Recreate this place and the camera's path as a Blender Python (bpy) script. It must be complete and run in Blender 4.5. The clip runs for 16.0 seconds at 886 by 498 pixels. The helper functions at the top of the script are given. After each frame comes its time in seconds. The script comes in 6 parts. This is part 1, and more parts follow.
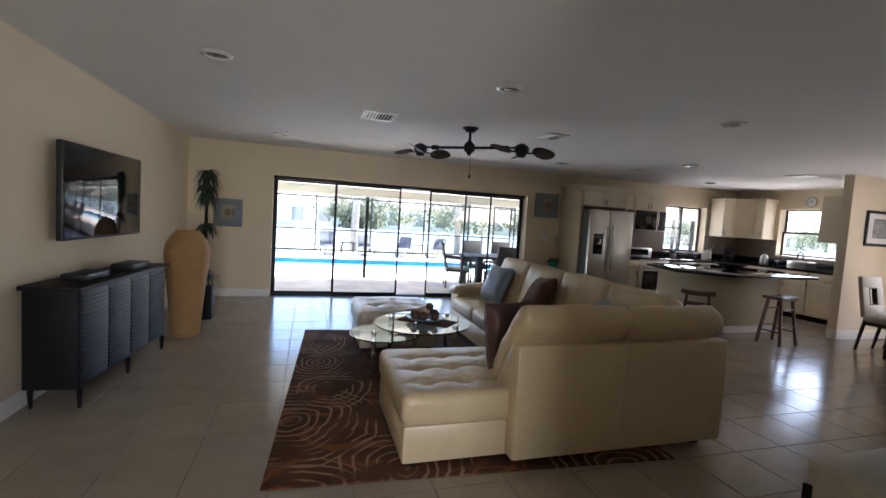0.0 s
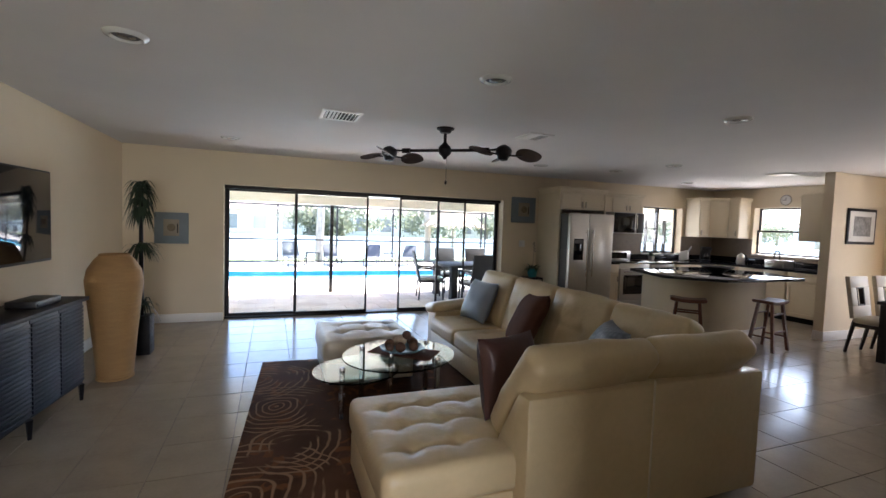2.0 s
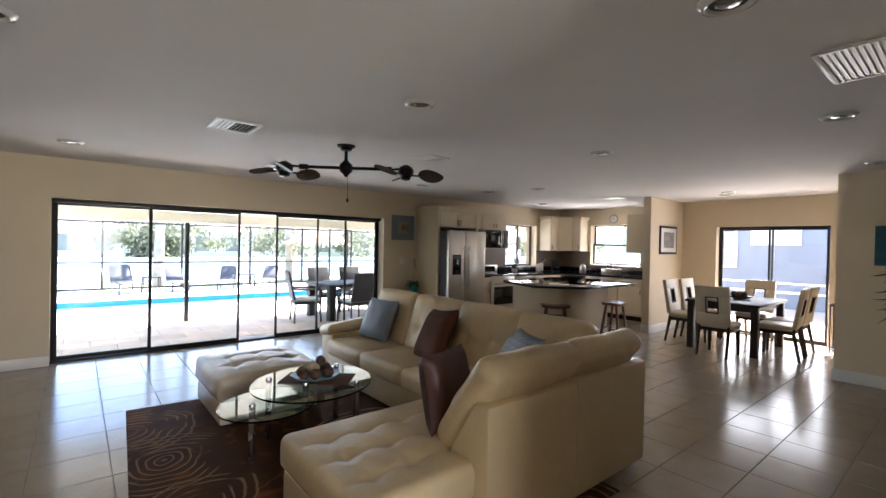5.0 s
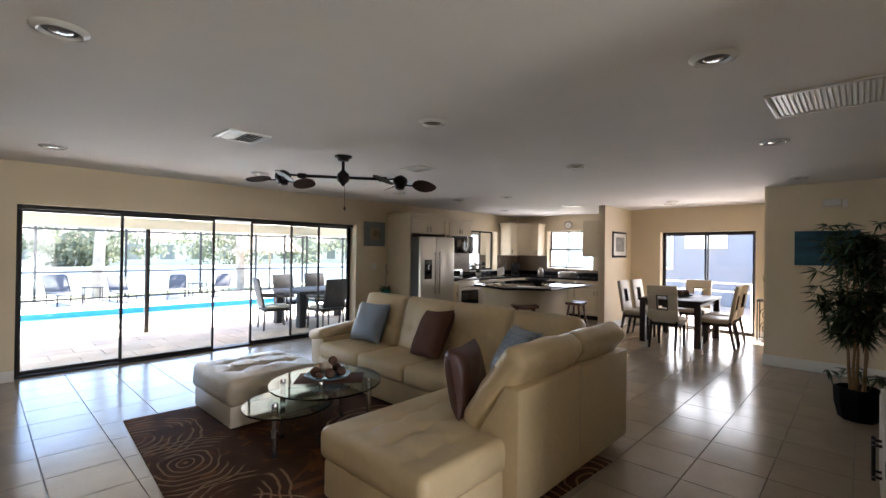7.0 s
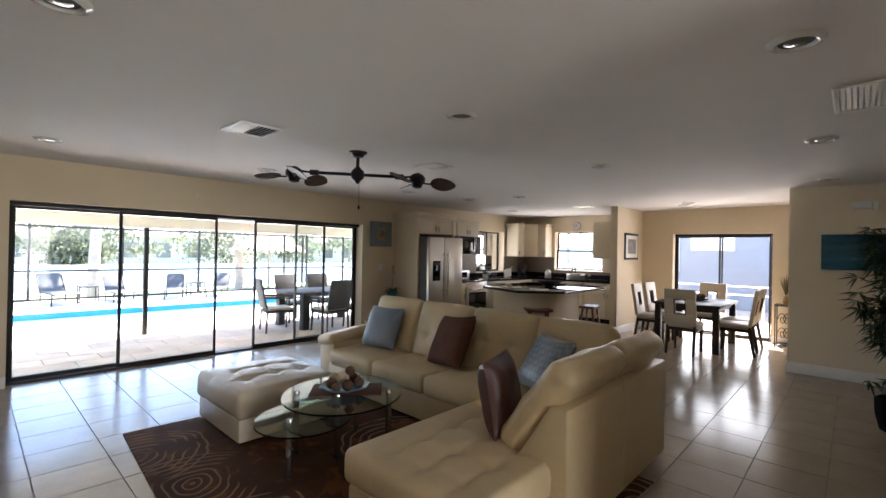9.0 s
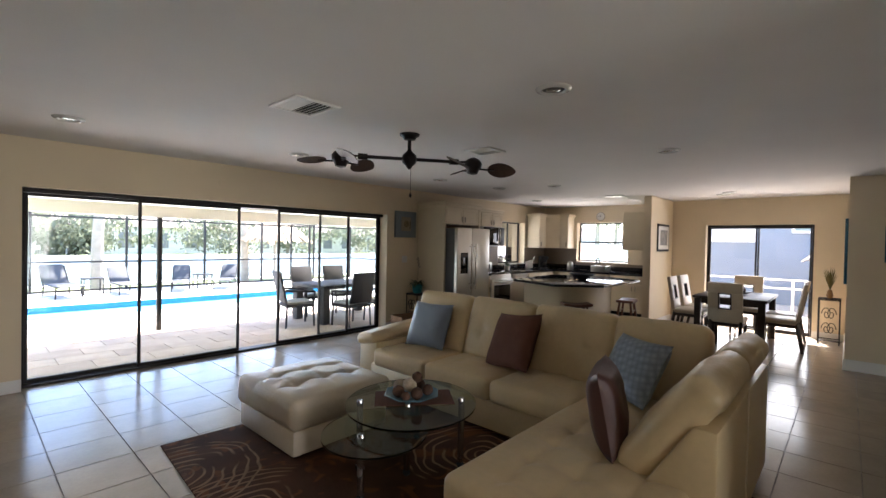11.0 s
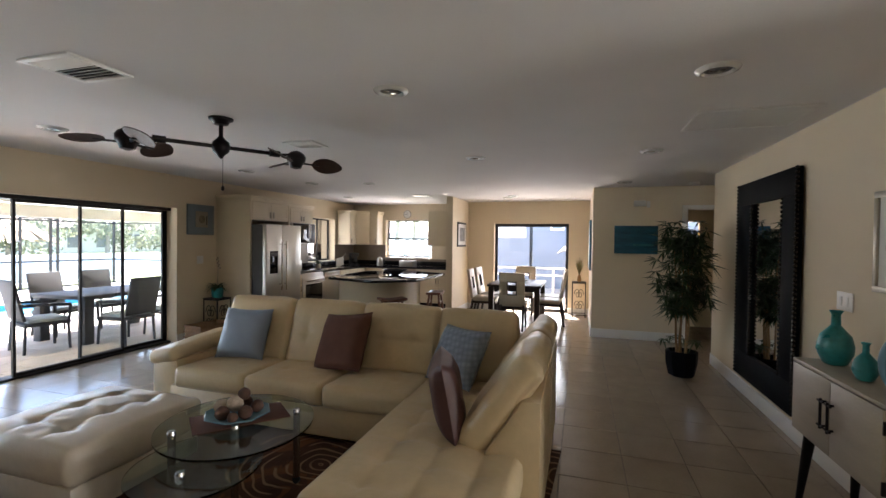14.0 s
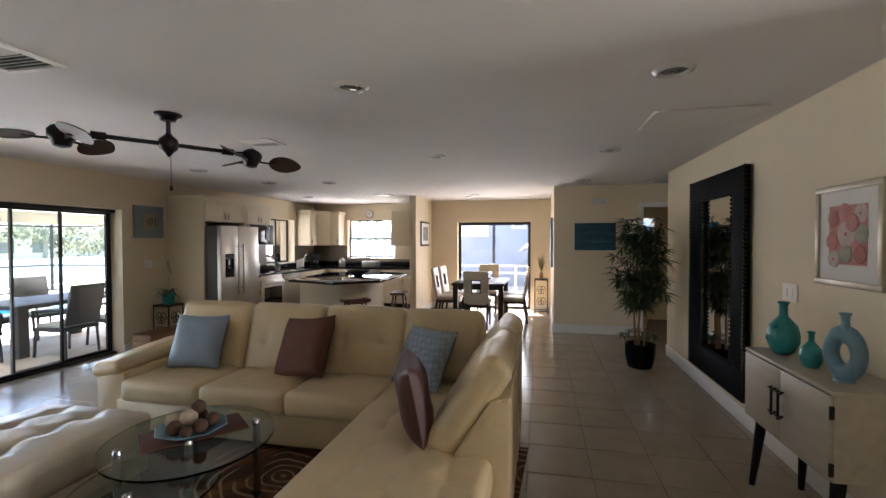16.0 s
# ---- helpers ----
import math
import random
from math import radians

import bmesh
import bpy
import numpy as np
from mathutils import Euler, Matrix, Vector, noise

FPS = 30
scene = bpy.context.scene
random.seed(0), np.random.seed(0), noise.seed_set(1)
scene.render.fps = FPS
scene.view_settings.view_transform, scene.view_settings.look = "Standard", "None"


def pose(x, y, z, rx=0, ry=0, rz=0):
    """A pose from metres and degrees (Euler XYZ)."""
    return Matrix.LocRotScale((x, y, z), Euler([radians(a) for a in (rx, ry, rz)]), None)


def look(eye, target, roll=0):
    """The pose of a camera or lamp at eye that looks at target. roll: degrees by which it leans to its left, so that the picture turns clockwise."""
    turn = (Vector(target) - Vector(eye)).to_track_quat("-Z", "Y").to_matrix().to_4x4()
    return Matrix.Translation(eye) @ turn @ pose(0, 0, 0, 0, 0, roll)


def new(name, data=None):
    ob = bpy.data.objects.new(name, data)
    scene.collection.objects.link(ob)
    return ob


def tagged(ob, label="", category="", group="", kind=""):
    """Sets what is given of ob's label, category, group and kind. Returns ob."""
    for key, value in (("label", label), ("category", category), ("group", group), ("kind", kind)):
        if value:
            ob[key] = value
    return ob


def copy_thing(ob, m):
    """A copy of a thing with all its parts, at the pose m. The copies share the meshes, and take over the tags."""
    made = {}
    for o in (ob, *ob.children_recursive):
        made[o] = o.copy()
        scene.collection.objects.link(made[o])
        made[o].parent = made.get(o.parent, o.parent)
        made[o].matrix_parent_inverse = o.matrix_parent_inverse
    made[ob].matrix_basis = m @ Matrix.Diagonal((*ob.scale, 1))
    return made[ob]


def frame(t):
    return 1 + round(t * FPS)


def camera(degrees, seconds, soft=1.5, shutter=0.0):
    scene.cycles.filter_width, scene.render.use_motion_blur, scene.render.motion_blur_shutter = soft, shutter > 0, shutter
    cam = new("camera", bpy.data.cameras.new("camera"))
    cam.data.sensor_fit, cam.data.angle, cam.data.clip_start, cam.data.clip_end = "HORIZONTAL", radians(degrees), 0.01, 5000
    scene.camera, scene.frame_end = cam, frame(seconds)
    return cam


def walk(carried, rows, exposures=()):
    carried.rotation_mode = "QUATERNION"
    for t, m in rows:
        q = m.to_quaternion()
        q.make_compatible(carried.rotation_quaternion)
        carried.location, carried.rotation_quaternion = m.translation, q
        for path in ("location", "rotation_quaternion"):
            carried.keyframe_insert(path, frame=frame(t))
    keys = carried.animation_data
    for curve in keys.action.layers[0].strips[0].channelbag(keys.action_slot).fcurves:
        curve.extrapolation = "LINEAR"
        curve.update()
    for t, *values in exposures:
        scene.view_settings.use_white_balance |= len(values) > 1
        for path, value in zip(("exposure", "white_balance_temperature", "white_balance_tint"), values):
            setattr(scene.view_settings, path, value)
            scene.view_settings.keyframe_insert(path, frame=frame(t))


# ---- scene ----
cam = camera(90.0, 16.0, soft=1.5)
# seconds, eye, pitch, roll, yaw
ROWS = [
    (0, 0.769, 1.293, 1.422, -3.80, -3.53, -16.77),
    (0.5, 0.805, 1.433, 1.438, -5.16, -4.01, -17.68),
    (1, 0.836, 1.656, 1.460, -3.04, -2.86, -19.65),
    (1.5, 0.836, 1.776, 1.484, -2.93, -2.17, -20.45),
    (2, 0.862, 1.853, 1.504, -3.18, -1.97, -20.96),
    (2.5, 0.876, 1.948, 1.525, -2.61, -1.63, -21.14),
    (3, 0.833, 2.028, 1.522, -2.06, -1.83, -21.80),
    (3.5, 0.734, 2.114, 1.528, -1.06, -1.61, -25.55),
    (4, 0.653, 2.102, 1.525, -0.79, -1.06, -30.48),
    (4.5, 0.574, 2.046, 1.513, -0.72, -1.13, -35.61),
    (7, -0.113, 2.147, 1.491, 0.37, -0.72, -46.57),
    (7.5, -0.107, 2.180, 1.495, 0.34, -0.94, -47.52),
    (8, -0.083, 2.271, 1.497, 0.69, -1.11, -47.59),
    (8.5, -0.090, 2.373, 1.503, 0.77, -1.16, -47.59),
    (9, -0.089, 2.473, 1.511, 0.34, -1.08, -47.00),
    (11.5, -0.234, 3.257, 1.517, -0.98, -1.12, -47.60),
    (12, -0.257, 3.348, 1.523, -0.90, -1.29, -47.92),
    (12.5, -0.293, 3.394, 1.523, -0.76, -1.36, -53.64),
    (13, -0.333, 3.309, 1.537, -0.80, -1.58, -62.28),
    (13.5, -0.331, 3.317, 1.525, -0.95, -1.28, -68.96),
    (14, -0.297, 3.335, 1.534, -1.00, -0.75, -72.87),
    (14.5, -0.272, 3.349, 1.538, -1.14, -0.17, -74.99),
    (15, -0.265, 3.347, 1.537, -1.34, 0.17, -75.45),
    (15.5, -0.264, 3.344, 1.538, -1.37, 0.40, -75.34),
    (16, -0.254, 3.358, 1.538, -1.09, 0.10, -77.66),
]
walk(cam, [(t, pose(x, y, z, 90 + pitch, roll, yaw)) for t, x, y, z, pitch, roll, yaw in ROWS], [(t, stops, kelvin, 19.0) for t, stops, kelvin in ((0.0, 3.05, 5900), (2.0, 3.20, 6000), (3.5, 3.40, 6150), (9.0, 3.38, 6250), (11.5, 3.12, 6300), (12.5, 2.99, 6250), (13.5, 3.24, 6250), (14.5, 3.56, 6250), (16.0, 3.60, 6200))])

# ---- world, sun, large lights ----
SUN_EL, SUN_AZ = 60.0, 68.0
world = bpy.data.worlds.new("world")
scene.world = world
world.use_nodes = True
sky = world.node_tree.nodes.new("ShaderNodeTexSky")
sky.sky_type, sky.sun_disc = "NISHITA", False
sky.sun_elevation, sky.sun_rotation = radians(SUN_EL), radians(SUN_AZ)
world.node_tree.links.new(sky.outputs[0], world.node_tree.nodes["Background"].inputs[0])
world.node_tree.nodes["Background"].inputs[1].default_value = 0.15


def lamp(name, kind, m, **props):
    data = bpy.data.lights.new(name, kind)
    for key, value in props.items():
        setattr(data, key, value)
    ob = new(name, data)
    ob.matrix_world = m
    return ob


to_sun = Vector((math.sin(radians(SUN_AZ)) * math.cos(radians(SUN_EL)), math.cos(radians(SUN_AZ)) * math.cos(radians(SUN_EL)), math.sin(radians(SUN_EL))))
lamp("sun", "SUN", look(to_sun * 30, (0, 0, 0)), energy=5.0, angle=radians(0.5), color=(1, 0.95, 0.86))
# daylight of the sky in the glazed openings
lamp("slider_daylight", "AREA", look((2.46, 9.34, 1.05), (2.3, 0, 0.85)), energy=0.8, shape="RECTANGLE", size=4.4, size_y=1.9, color=(0.96, 0.98, 1))
lamp("dining_daylight", "AREA", look((10.05, 4.42, 1.0), (0, 4.42, 0.9)), energy=6.5, shape="RECTANGLE", size=1.6, size_y=1.85, color=(1, 0.97, 0.92))
lamp("kitchen_daylight", "AREA", look((8.53, 9.2, 1.5), (8.53, 0, 1.2)), energy=1.8, shape="RECTANGLE", size=1.0, size_y=0.9, color=(1, 0.98, 0.95))
lamp("sink_daylight", "AREA", look((10.2, 7.42, 1.58), (0, 7.42, 1.3)), energy=1.7, shape="RECTANGLE", size=1.0, size_y=0.85, color=(1, 0.98, 0.95))

# added lamp at an unseen, assumed entry door; brightens the sofa back
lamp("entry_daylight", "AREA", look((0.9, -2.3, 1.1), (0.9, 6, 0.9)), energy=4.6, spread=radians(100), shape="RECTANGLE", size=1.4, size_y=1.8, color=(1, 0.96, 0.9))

# ---- materials ----


def material(name, colour, rough=0.5, metal=0.0, vary=0.08, scale=6.0, fine=60.0, bump=0.05, spec=0.5, coat=0.0, island=0.0, rough_vary=0.08, stretch=(1, 1, 1)):
    """A surface with a coarse and a fine variation of colour, gloss and relief, in metres."""
    mat = bpy.data.materials.new(name)
    mat.use_nodes = True
    nt = mat.node_tree
    node, link = nt.nodes.new, nt.links.new
    bsdf = nt.nodes["Principled BSDF"]
    coords = node("ShaderNodeNewGeometry").outputs["Position"] if stretch == (1, 1, 1) else None
    if coords is None:
        mapping = node("ShaderNodeMapping")
        mapping.inputs["Scale"].default_value = stretch
        link(node("ShaderNodeNewGeometry").outputs["Position"], mapping.inputs["Vector"])
        coords = mapping.outputs[0]
    coarse, small = node("ShaderNodeTexNoise"), node("ShaderNodeTexNoise")
    for tex, size, detail in ((coarse, scale, 4.0), (small, fine, 3.0)):
        tex.inputs["Scale"].default_value, tex.inputs["Detail"].default_value = size, detail
        link(coords, tex.inputs["Vector"])
    mix = node("ShaderNodeMath")
    mix.operation = "MULTIPLY_ADD"
    link(coarse.outputs["Fac"], mix.inputs[0])
    mix.inputs[1].default_value = 0.65
    half = node("ShaderNodeMath")
    half.operation = "MULTIPLY"
    link(small.outputs["Fac"], half.inputs[0])
    half.inputs[1].default_value = 0.35
    link(half.outputs[0], mix.inputs[2])
    ramp = node("ShaderNodeMapRange")
    ramp.inputs["From Min"].default_value, ramp.inputs["From Max"].default_value = 0.3, 0.7
    ramp.inputs["To Min"].default_value, ramp.inputs["To Max"].default_value = 1 - vary, 1 + vary
    link(mix.outputs[0], ramp.inputs["Value"])
    level = ramp.outputs[0]
    if island:
        rnd = node("ShaderNodeMapRange")
        link(node("ShaderNodeObjectInfo").outputs["Random"], rnd.inputs["Value"])
        rnd.inputs["To Min"].default_value, rnd.inputs["To Max"].default_value = 1 - island, 1 + island
        product = node("ShaderNodeMath")
        product.operation = "MULTIPLY"
        link(level, product.inputs[0])
        link(rnd.outputs[0], product.inputs[1])
        level = product.outputs[0]
    tint = node("ShaderNodeMix")
    tint.data_type, tint.blend_type = "RGBA", "MULTIPLY"
    tint.inputs["Factor"].default_value = 1.0
    tint.inputs["A"].default_value = (*colour, 1)
    link(level, tint.inputs["B"])
    link(tint.outputs["Result"], bsdf.inputs["Base Color"])
    gloss = node("ShaderNodeMapRange")
    gloss.inputs["To Min"].default_value, gloss.inputs["To Max"].default_value = max(0.02, rough - rough_vary), min(1, rough + rough_vary)
    link(coarse.outputs["Fac"], gloss.inputs["Value"])
    link(gloss.outputs[0], bsdf.inputs["Roughness"])
    bsdf.inputs["Metallic"].default_value = metal
    bsdf.inputs["Specular IOR Level"].default_value = spec
    bsdf.inputs["Coat Weight"].default_value = coat
    if bump:
        relief = node("ShaderNodeBump")
        relief.inputs["Strength"].default_value, relief.inputs["Distance"].default_value = min(1, bump * 4), 0.004
        link(small.outputs["Fac"], relief.inputs["Height"])
        link(relief.outputs[0], bsdf.inputs["Normal"])
    return mat


def clear_glass(name, colour=(1, 1, 1), rough=0.0):
    mat = bpy.data.materials.new(name)
    mat.use_nodes = True
    bsdf = mat.node_tree.nodes["Principled BSDF"]
    bsdf.inputs["Base Color"].default_value = (*colour, 1)
    bsdf.inputs["Roughness"].default_value = rough
    bsdf.inputs["Transmission Weight"].default_value = 1
    bsdf.inputs["IOR"].default_value = 1.45
    return mat


def thin_glass(name):
    """A window pane: mostly clear, with a little mirror."""
    mat = bpy.data.materials.new(name)
    mat.use_nodes = True
    nt = mat.node_tree
    out = nt.nodes["Material Output"]
    nt.nodes.remove(nt.nodes["Principled BSDF"])
    clear, mirror, mix, rim = (nt.nodes.new(k) for k in ("ShaderNodeBsdfTransparent", "ShaderNodeBsdfGlossy", "ShaderNodeMixShader", "ShaderNodeFresnel"))
    clear.inputs["Color"].default_value = (0.93, 0.95, 0.95, 1)
    mirror.inputs["Roughness"].default_value = 0.01
    rim.inputs["IOR"].default_value = 1.3
    nt.links.new(rim.outputs[0], mix.inputs[0])
    nt.links.new(clear.outputs[0], mix.inputs[1])
    nt.links.new(mirror.outputs[0], mix.inputs[2])
    nt.links.new(mix.outputs[0], out.inputs["Surface"])
    return mat


WALL = material("cream_wall_paint", (0.74, 0.63, 0.46), 0.75, vary=0.04, scale=1.5, fine=180, bump=0.06)
CEIL = material("white_ceiling_paint", (0.72, 0.70, 0.69), 0.85, vary=0.03, scale=2.0, fine=140, bump=0.10)
TRIM = material("white_trim_paint", (0.80, 0.78, 0.74), 0.4, vary=0.03, scale=3, fine=90, bump=0.02)
TILE = material("beige_porcelain_tile", (0.345, 0.285, 0.215), 0.17, vary=0.10, scale=5, fine=45, bump=0.015, island=0.05, rough_vary=0.06, spec=0.32)
GROUT = material("grey_brown_grout", (0.22, 0.185, 0.15), 0.8, vary=0.12, scale=9, fine=120, bump=0.1)
BRONZE = material("dark_bronze_aluminium", (0.025, 0.023, 0.022), 0.5, metal=0.0, vary=0.1, bump=0.02, spec=0.25)
GLASS = thin_glass("window_glass")
PAVER = material("tan_travertine_paver", (0.46, 0.37, 0.28), 0.8, vary=0.2, scale=3, fine=40, bump=0.1, island=0.12)
DECK = material("pale_pool_deck", (0.62, 0.57, 0.50), 0.8, vary=0.1, scale=2, fine=50, bump=0.1)
WHITE_OUT = material("white_stucco", (0.78, 0.76, 0.70), 0.85, vary=0.06, scale=1.5, fine=50, bump=0.12)

# ---- builders ----


def box(bm, x0, y0, z0, x1, y1, z1, bevel=0.0, segments=2):
    """Adds a box, with its edges rounded where bevel is given."""
    made = bmesh.ops.create_cube(bm, size=1.0, matrix=Matrix.LocRotScale(((x0 + x1) / 2, (y0 + y1) / 2, (z0 + z1) / 2), None, (abs(x1 - x0), abs(y1 - y0), abs(z1 - z0))))
    if bevel:
        edges = {e for v in made["verts"] for e in v.link_edges}
        bmesh.ops.bevel(bm, geom=list(edges), offset=bevel, segments=segments, profile=0.5, affect="EDGES")
    return made["verts"]


def rod(bm, a, b, r0, r1=None, sides=10, caps=True):
    """Adds a round bar from a to b."""
    a, b = Vector(a), Vector(b)
    way = b - a
    m = Matrix.Translation((a + b) / 2) @ way.to_track_quat("Z", "Y").to_matrix().to_4x4()
    return bmesh.ops.create_cone(bm, cap_ends=caps, segments=sides, radius1=r0, radius2=r0 if r1 is None else r1, depth=way.length, matrix=m)["verts"]


def lathe(bm, profile, sides=32, centre=(0, 0)):
    """Adds a turned body; profile is pairs of radius and height."""
    rings = []
    for r, z in profile:
        rings.append([bm.verts.new((centre[0] + max(r, 0.0005) * math.cos(a), centre[1] + max(r, 0.0005) * math.sin(a), z)) for a in (2 * math.pi * k / sides for k in range(sides))])
    for low, high in zip(rings, rings[1:]):
        for k in range(sides):
            bm.faces.new((low[k], low[(k + 1) % sides], high[(k + 1) % sides], high[k]))
    bm.faces.new(rings[0][::-1])
    bm.faces.new(rings[-1])


def prism(bm, outline, z0, z1, bevel=0.0):
    """Adds an upright prism on a plan outline."""
    low = [bm.verts.new((x, y, z0)) for x, y in outline]
    high = [bm.verts.new((x, y, z1)) for x, y in outline]
    n = len(outline)
    faces = [bm.faces.new(low[::-1]), bm.faces.new(high)]
    faces += [bm.faces.new((low[k], low[(k + 1) % n], high[(k + 1) % n], high[k])) for k in range(n)]
    if bevel:
        bmesh.ops.bevel(bm, geom=list({e for fc in faces[:2] for e in fc.edges}), offset=bevel, segments=2, profile=0.5, affect="EDGES")


def smooth(bm, angle=40):
    bm.normal_update()
    for fc in bm.faces:
        fc.smooth = True
    for e in bm.edges:
        if len(e.link_faces) == 2 and e.calc_face_angle(0) > radians(angle):
            e.smooth = False


def mesh_of(name, bm, mat, soft=True):
    bmesh.ops.recalc_face_normals(bm, faces=bm.faces)
    if soft:
        smooth(bm)
    me = bpy.data.meshes.new(name)
    bm.to_mesh(me)
    bm.free()
    if mat:
        me.materials.append(mat)
    return me


def part(name, bm, mat, parent=None, label="", m=None):
    """One mesh object under a thing or a part."""
    ob = new(name, mesh_of(name, bm, mat))
    if m is not None:
        ob.matrix_basis = m
    ob.parent = parent
    if label:
        ob["label"] = label
    return ob


def thing(name, label, category, m=None, group="", kind=""):
    """The empty that carries a thing's parts."""
    ob = new(name)
    ob.empty_display_size = 0.1
    if m is not None:
        ob.matrix_basis = m
    return tagged(ob, label, category, group, kind)


def boxes(name, mat, parent, *dims, bevel=0.0, label=""):
    bm = bmesh.new()
    for d in dims:
        box(bm, *d, bevel=bevel)
    return part(name, bm, mat, parent, label)


def structure(name, mat, label, category, *dims, bevel=0.0):
    return tagged(boxes(name, mat, None, *dims, bevel=bevel), label, category, kind="structure")


# ---- large structure ----
H = 2.44
NORTH, SOUTH, WEST, EAST, HALL_X, HALL_Y, PART_Y = 8.94, 1.69, -1.02, 9.66, 7.37, 3.13, 5.79
T = 0.26
SL0, SL1, SLH = 0.20, 4.73, 1.97
KW = (7.98, 9.08, 1.05, 2.02)
SW = (6.80, 8.03, 1.12, 2.05)
DD0, DD1, DDH = 3.56, 5.19, 1.95

structure("wall_north", WALL, "cream painted wall round the wide sliding door", "wall",
          (WEST - 0.2, NORTH, 0, SL0, NORTH + T, H), (SL0, NORTH, SLH, SL1, NORTH + T, H), (SL1, NORTH, 0, KW[0], NORTH + T, H),
          (KW[0], NORTH, 0, KW[1], NORTH + T, KW[2]), (KW[0], NORTH, KW[3], KW[1], NORTH + T, H), (KW[1], NORTH, 0, 10.26, NORTH + T, H))
structure("wall_west", WALL, "cream painted wall behind the television", "wall", (WEST - 0.2, -2.0, 0, WEST, NORTH, H))
structure("wall_east", WALL, "cream painted kitchen wall with the sink window", "wall",
          (10.0, PART_Y + 0.1, 0, 10.26, SW[0], H), (10.0, SW[0], 0, 10.26, SW[1], SW[2]), (10.0, SW[0], SW[3], 10.26, SW[1], H), (10.0, SW[1], 0, 10.26, NORTH, H))
structure("wall_dining", WALL, "cream painted dining wall round the glass door", "wall",
          (EAST, 2.9, 0, EAST + T, DD0, H), (EAST, DD0, DDH, EAST + T, DD1, H), (EAST, DD1, 0, EAST + T, PART_Y, H))
structure("wall_partition", WALL, "cream painted partition between kitchen and dining area", "wall", (8.32, PART_Y, 0, 10.0, PART_Y + 0.13, H))
structure("wall_hall", WALL, "cream painted block of wall beside the hall", "wall", (HALL_X, 1.74, 0, EAST + T, HALL_Y, H))
structure("wall_south", WALL, "cream painted wall with the large mirror", "wall", (1.62, SOUTH - 0.13, 0, 6.17, SOUTH, H))
structure("wall_hall_end", WALL, "plain cream wall closing the hall", "wall", (HALL_X, -2.0, 0, 9.0, 0.6, H), (HALL_X, 0.6, 2.07, HALL_X + 0.12, 1.74, H), (9.0, 0.6, 0, 9.1, 1.74, 1.66), (9.0, 0.6, 1.96, 9.1, 1.74, H), (9.0, 0.6, 1.66, 9.1, 1.20, 1.96), (9.0, 1.42, 1.66, 9.1, 1.74, 1.96))
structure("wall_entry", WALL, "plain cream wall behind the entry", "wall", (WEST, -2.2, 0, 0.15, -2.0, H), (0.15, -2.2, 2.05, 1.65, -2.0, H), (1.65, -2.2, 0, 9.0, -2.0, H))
structure("ceiling", CEIL, "white lightly textured flat ceiling", "ceiling", (WEST - 0.2, -2.2, H, 10.26, NORTH + T, H + 0.2))
structure("floor", GROUT, "floor bed with grey-brown grout lines between tiles", "floor", (WEST - 0.2, -2.2, -0.2, 10.26, NORTH + T, -0.006))
structure("baseboard", TRIM, "white painted baseboard", "baseboard",
          (WEST, NORTH - 0.015, 0, SL0, NORTH, 0.12), (SL1, NORTH - 0.015, 0, 5.46, NORTH, 0.12), (WEST, -2.0, 0, WEST + 0.015, NORTH - 0.015, 0.12),
          (1.62, SOUTH, 0, 6.17, SOUTH + 0.015, 0.14), (HALL_X - 0.015, 1.82, 0, HALL_X, HALL_Y, 0.14), (HALL_X - 0.015, HALL_Y, 0, EAST, HALL_Y + 0.015, 0.14),
          (8.305, PART_Y - 0.015, 0, EAST - 0.015, PART_Y, 0.14), (8.305, PART_Y, 0, 8.32, PART_Y + 0.13, 0.14),
          (EAST - 0.015, HALL_Y + 0.015, 0, EAST, DD0, 0.12), (EAST - 0.015, DD1, 0, EAST, PART_Y - 0.015, 0.12), bevel=0.004)

# ---- sliding door, windows ----


def framed_pane(name, parent, axis, a0, a1, depth, z0, z1, bar=0.028, thick=0.04, label=""):
    """A glazed panel in a wall along x or along y: a frame of four bars, and its pane."""
    def put(bm, u0, u1, d0, d1, w0, w1):
        if axis == "x":
            box(bm, u0, d0, w0, u1, d1, w1, bevel=0.004, segments=1)
        else:
            box(bm, d0, u0, w0, d1, u1, w1, bevel=0.004, segments=1)
    bm = bmesh.new()
    put(bm, a0, a0 + bar, depth, depth + thick, z0, z1)
    put(bm, a1 - bar, a1, depth, depth + thick, z0, z1)
    put(bm, a0 + bar, a1 - bar, depth, depth + thick, z0, z0 + bar * 1.3)
    put(bm, a0 + bar, a1 - bar, depth, depth + thick, z1 - bar, z1)
    fr = part(name, bm, BRONZE, parent, label)
    bm = bmesh.new()
    put(bm, a0 + bar, a1 - bar, depth + thick / 2 - 0.003, depth + thick / 2 + 0.003, z0 + bar * 1.3, z1 - bar)
    pane = part("pane", bm, GLASS, fr)
    pane.visible_shadow = False
    return fr


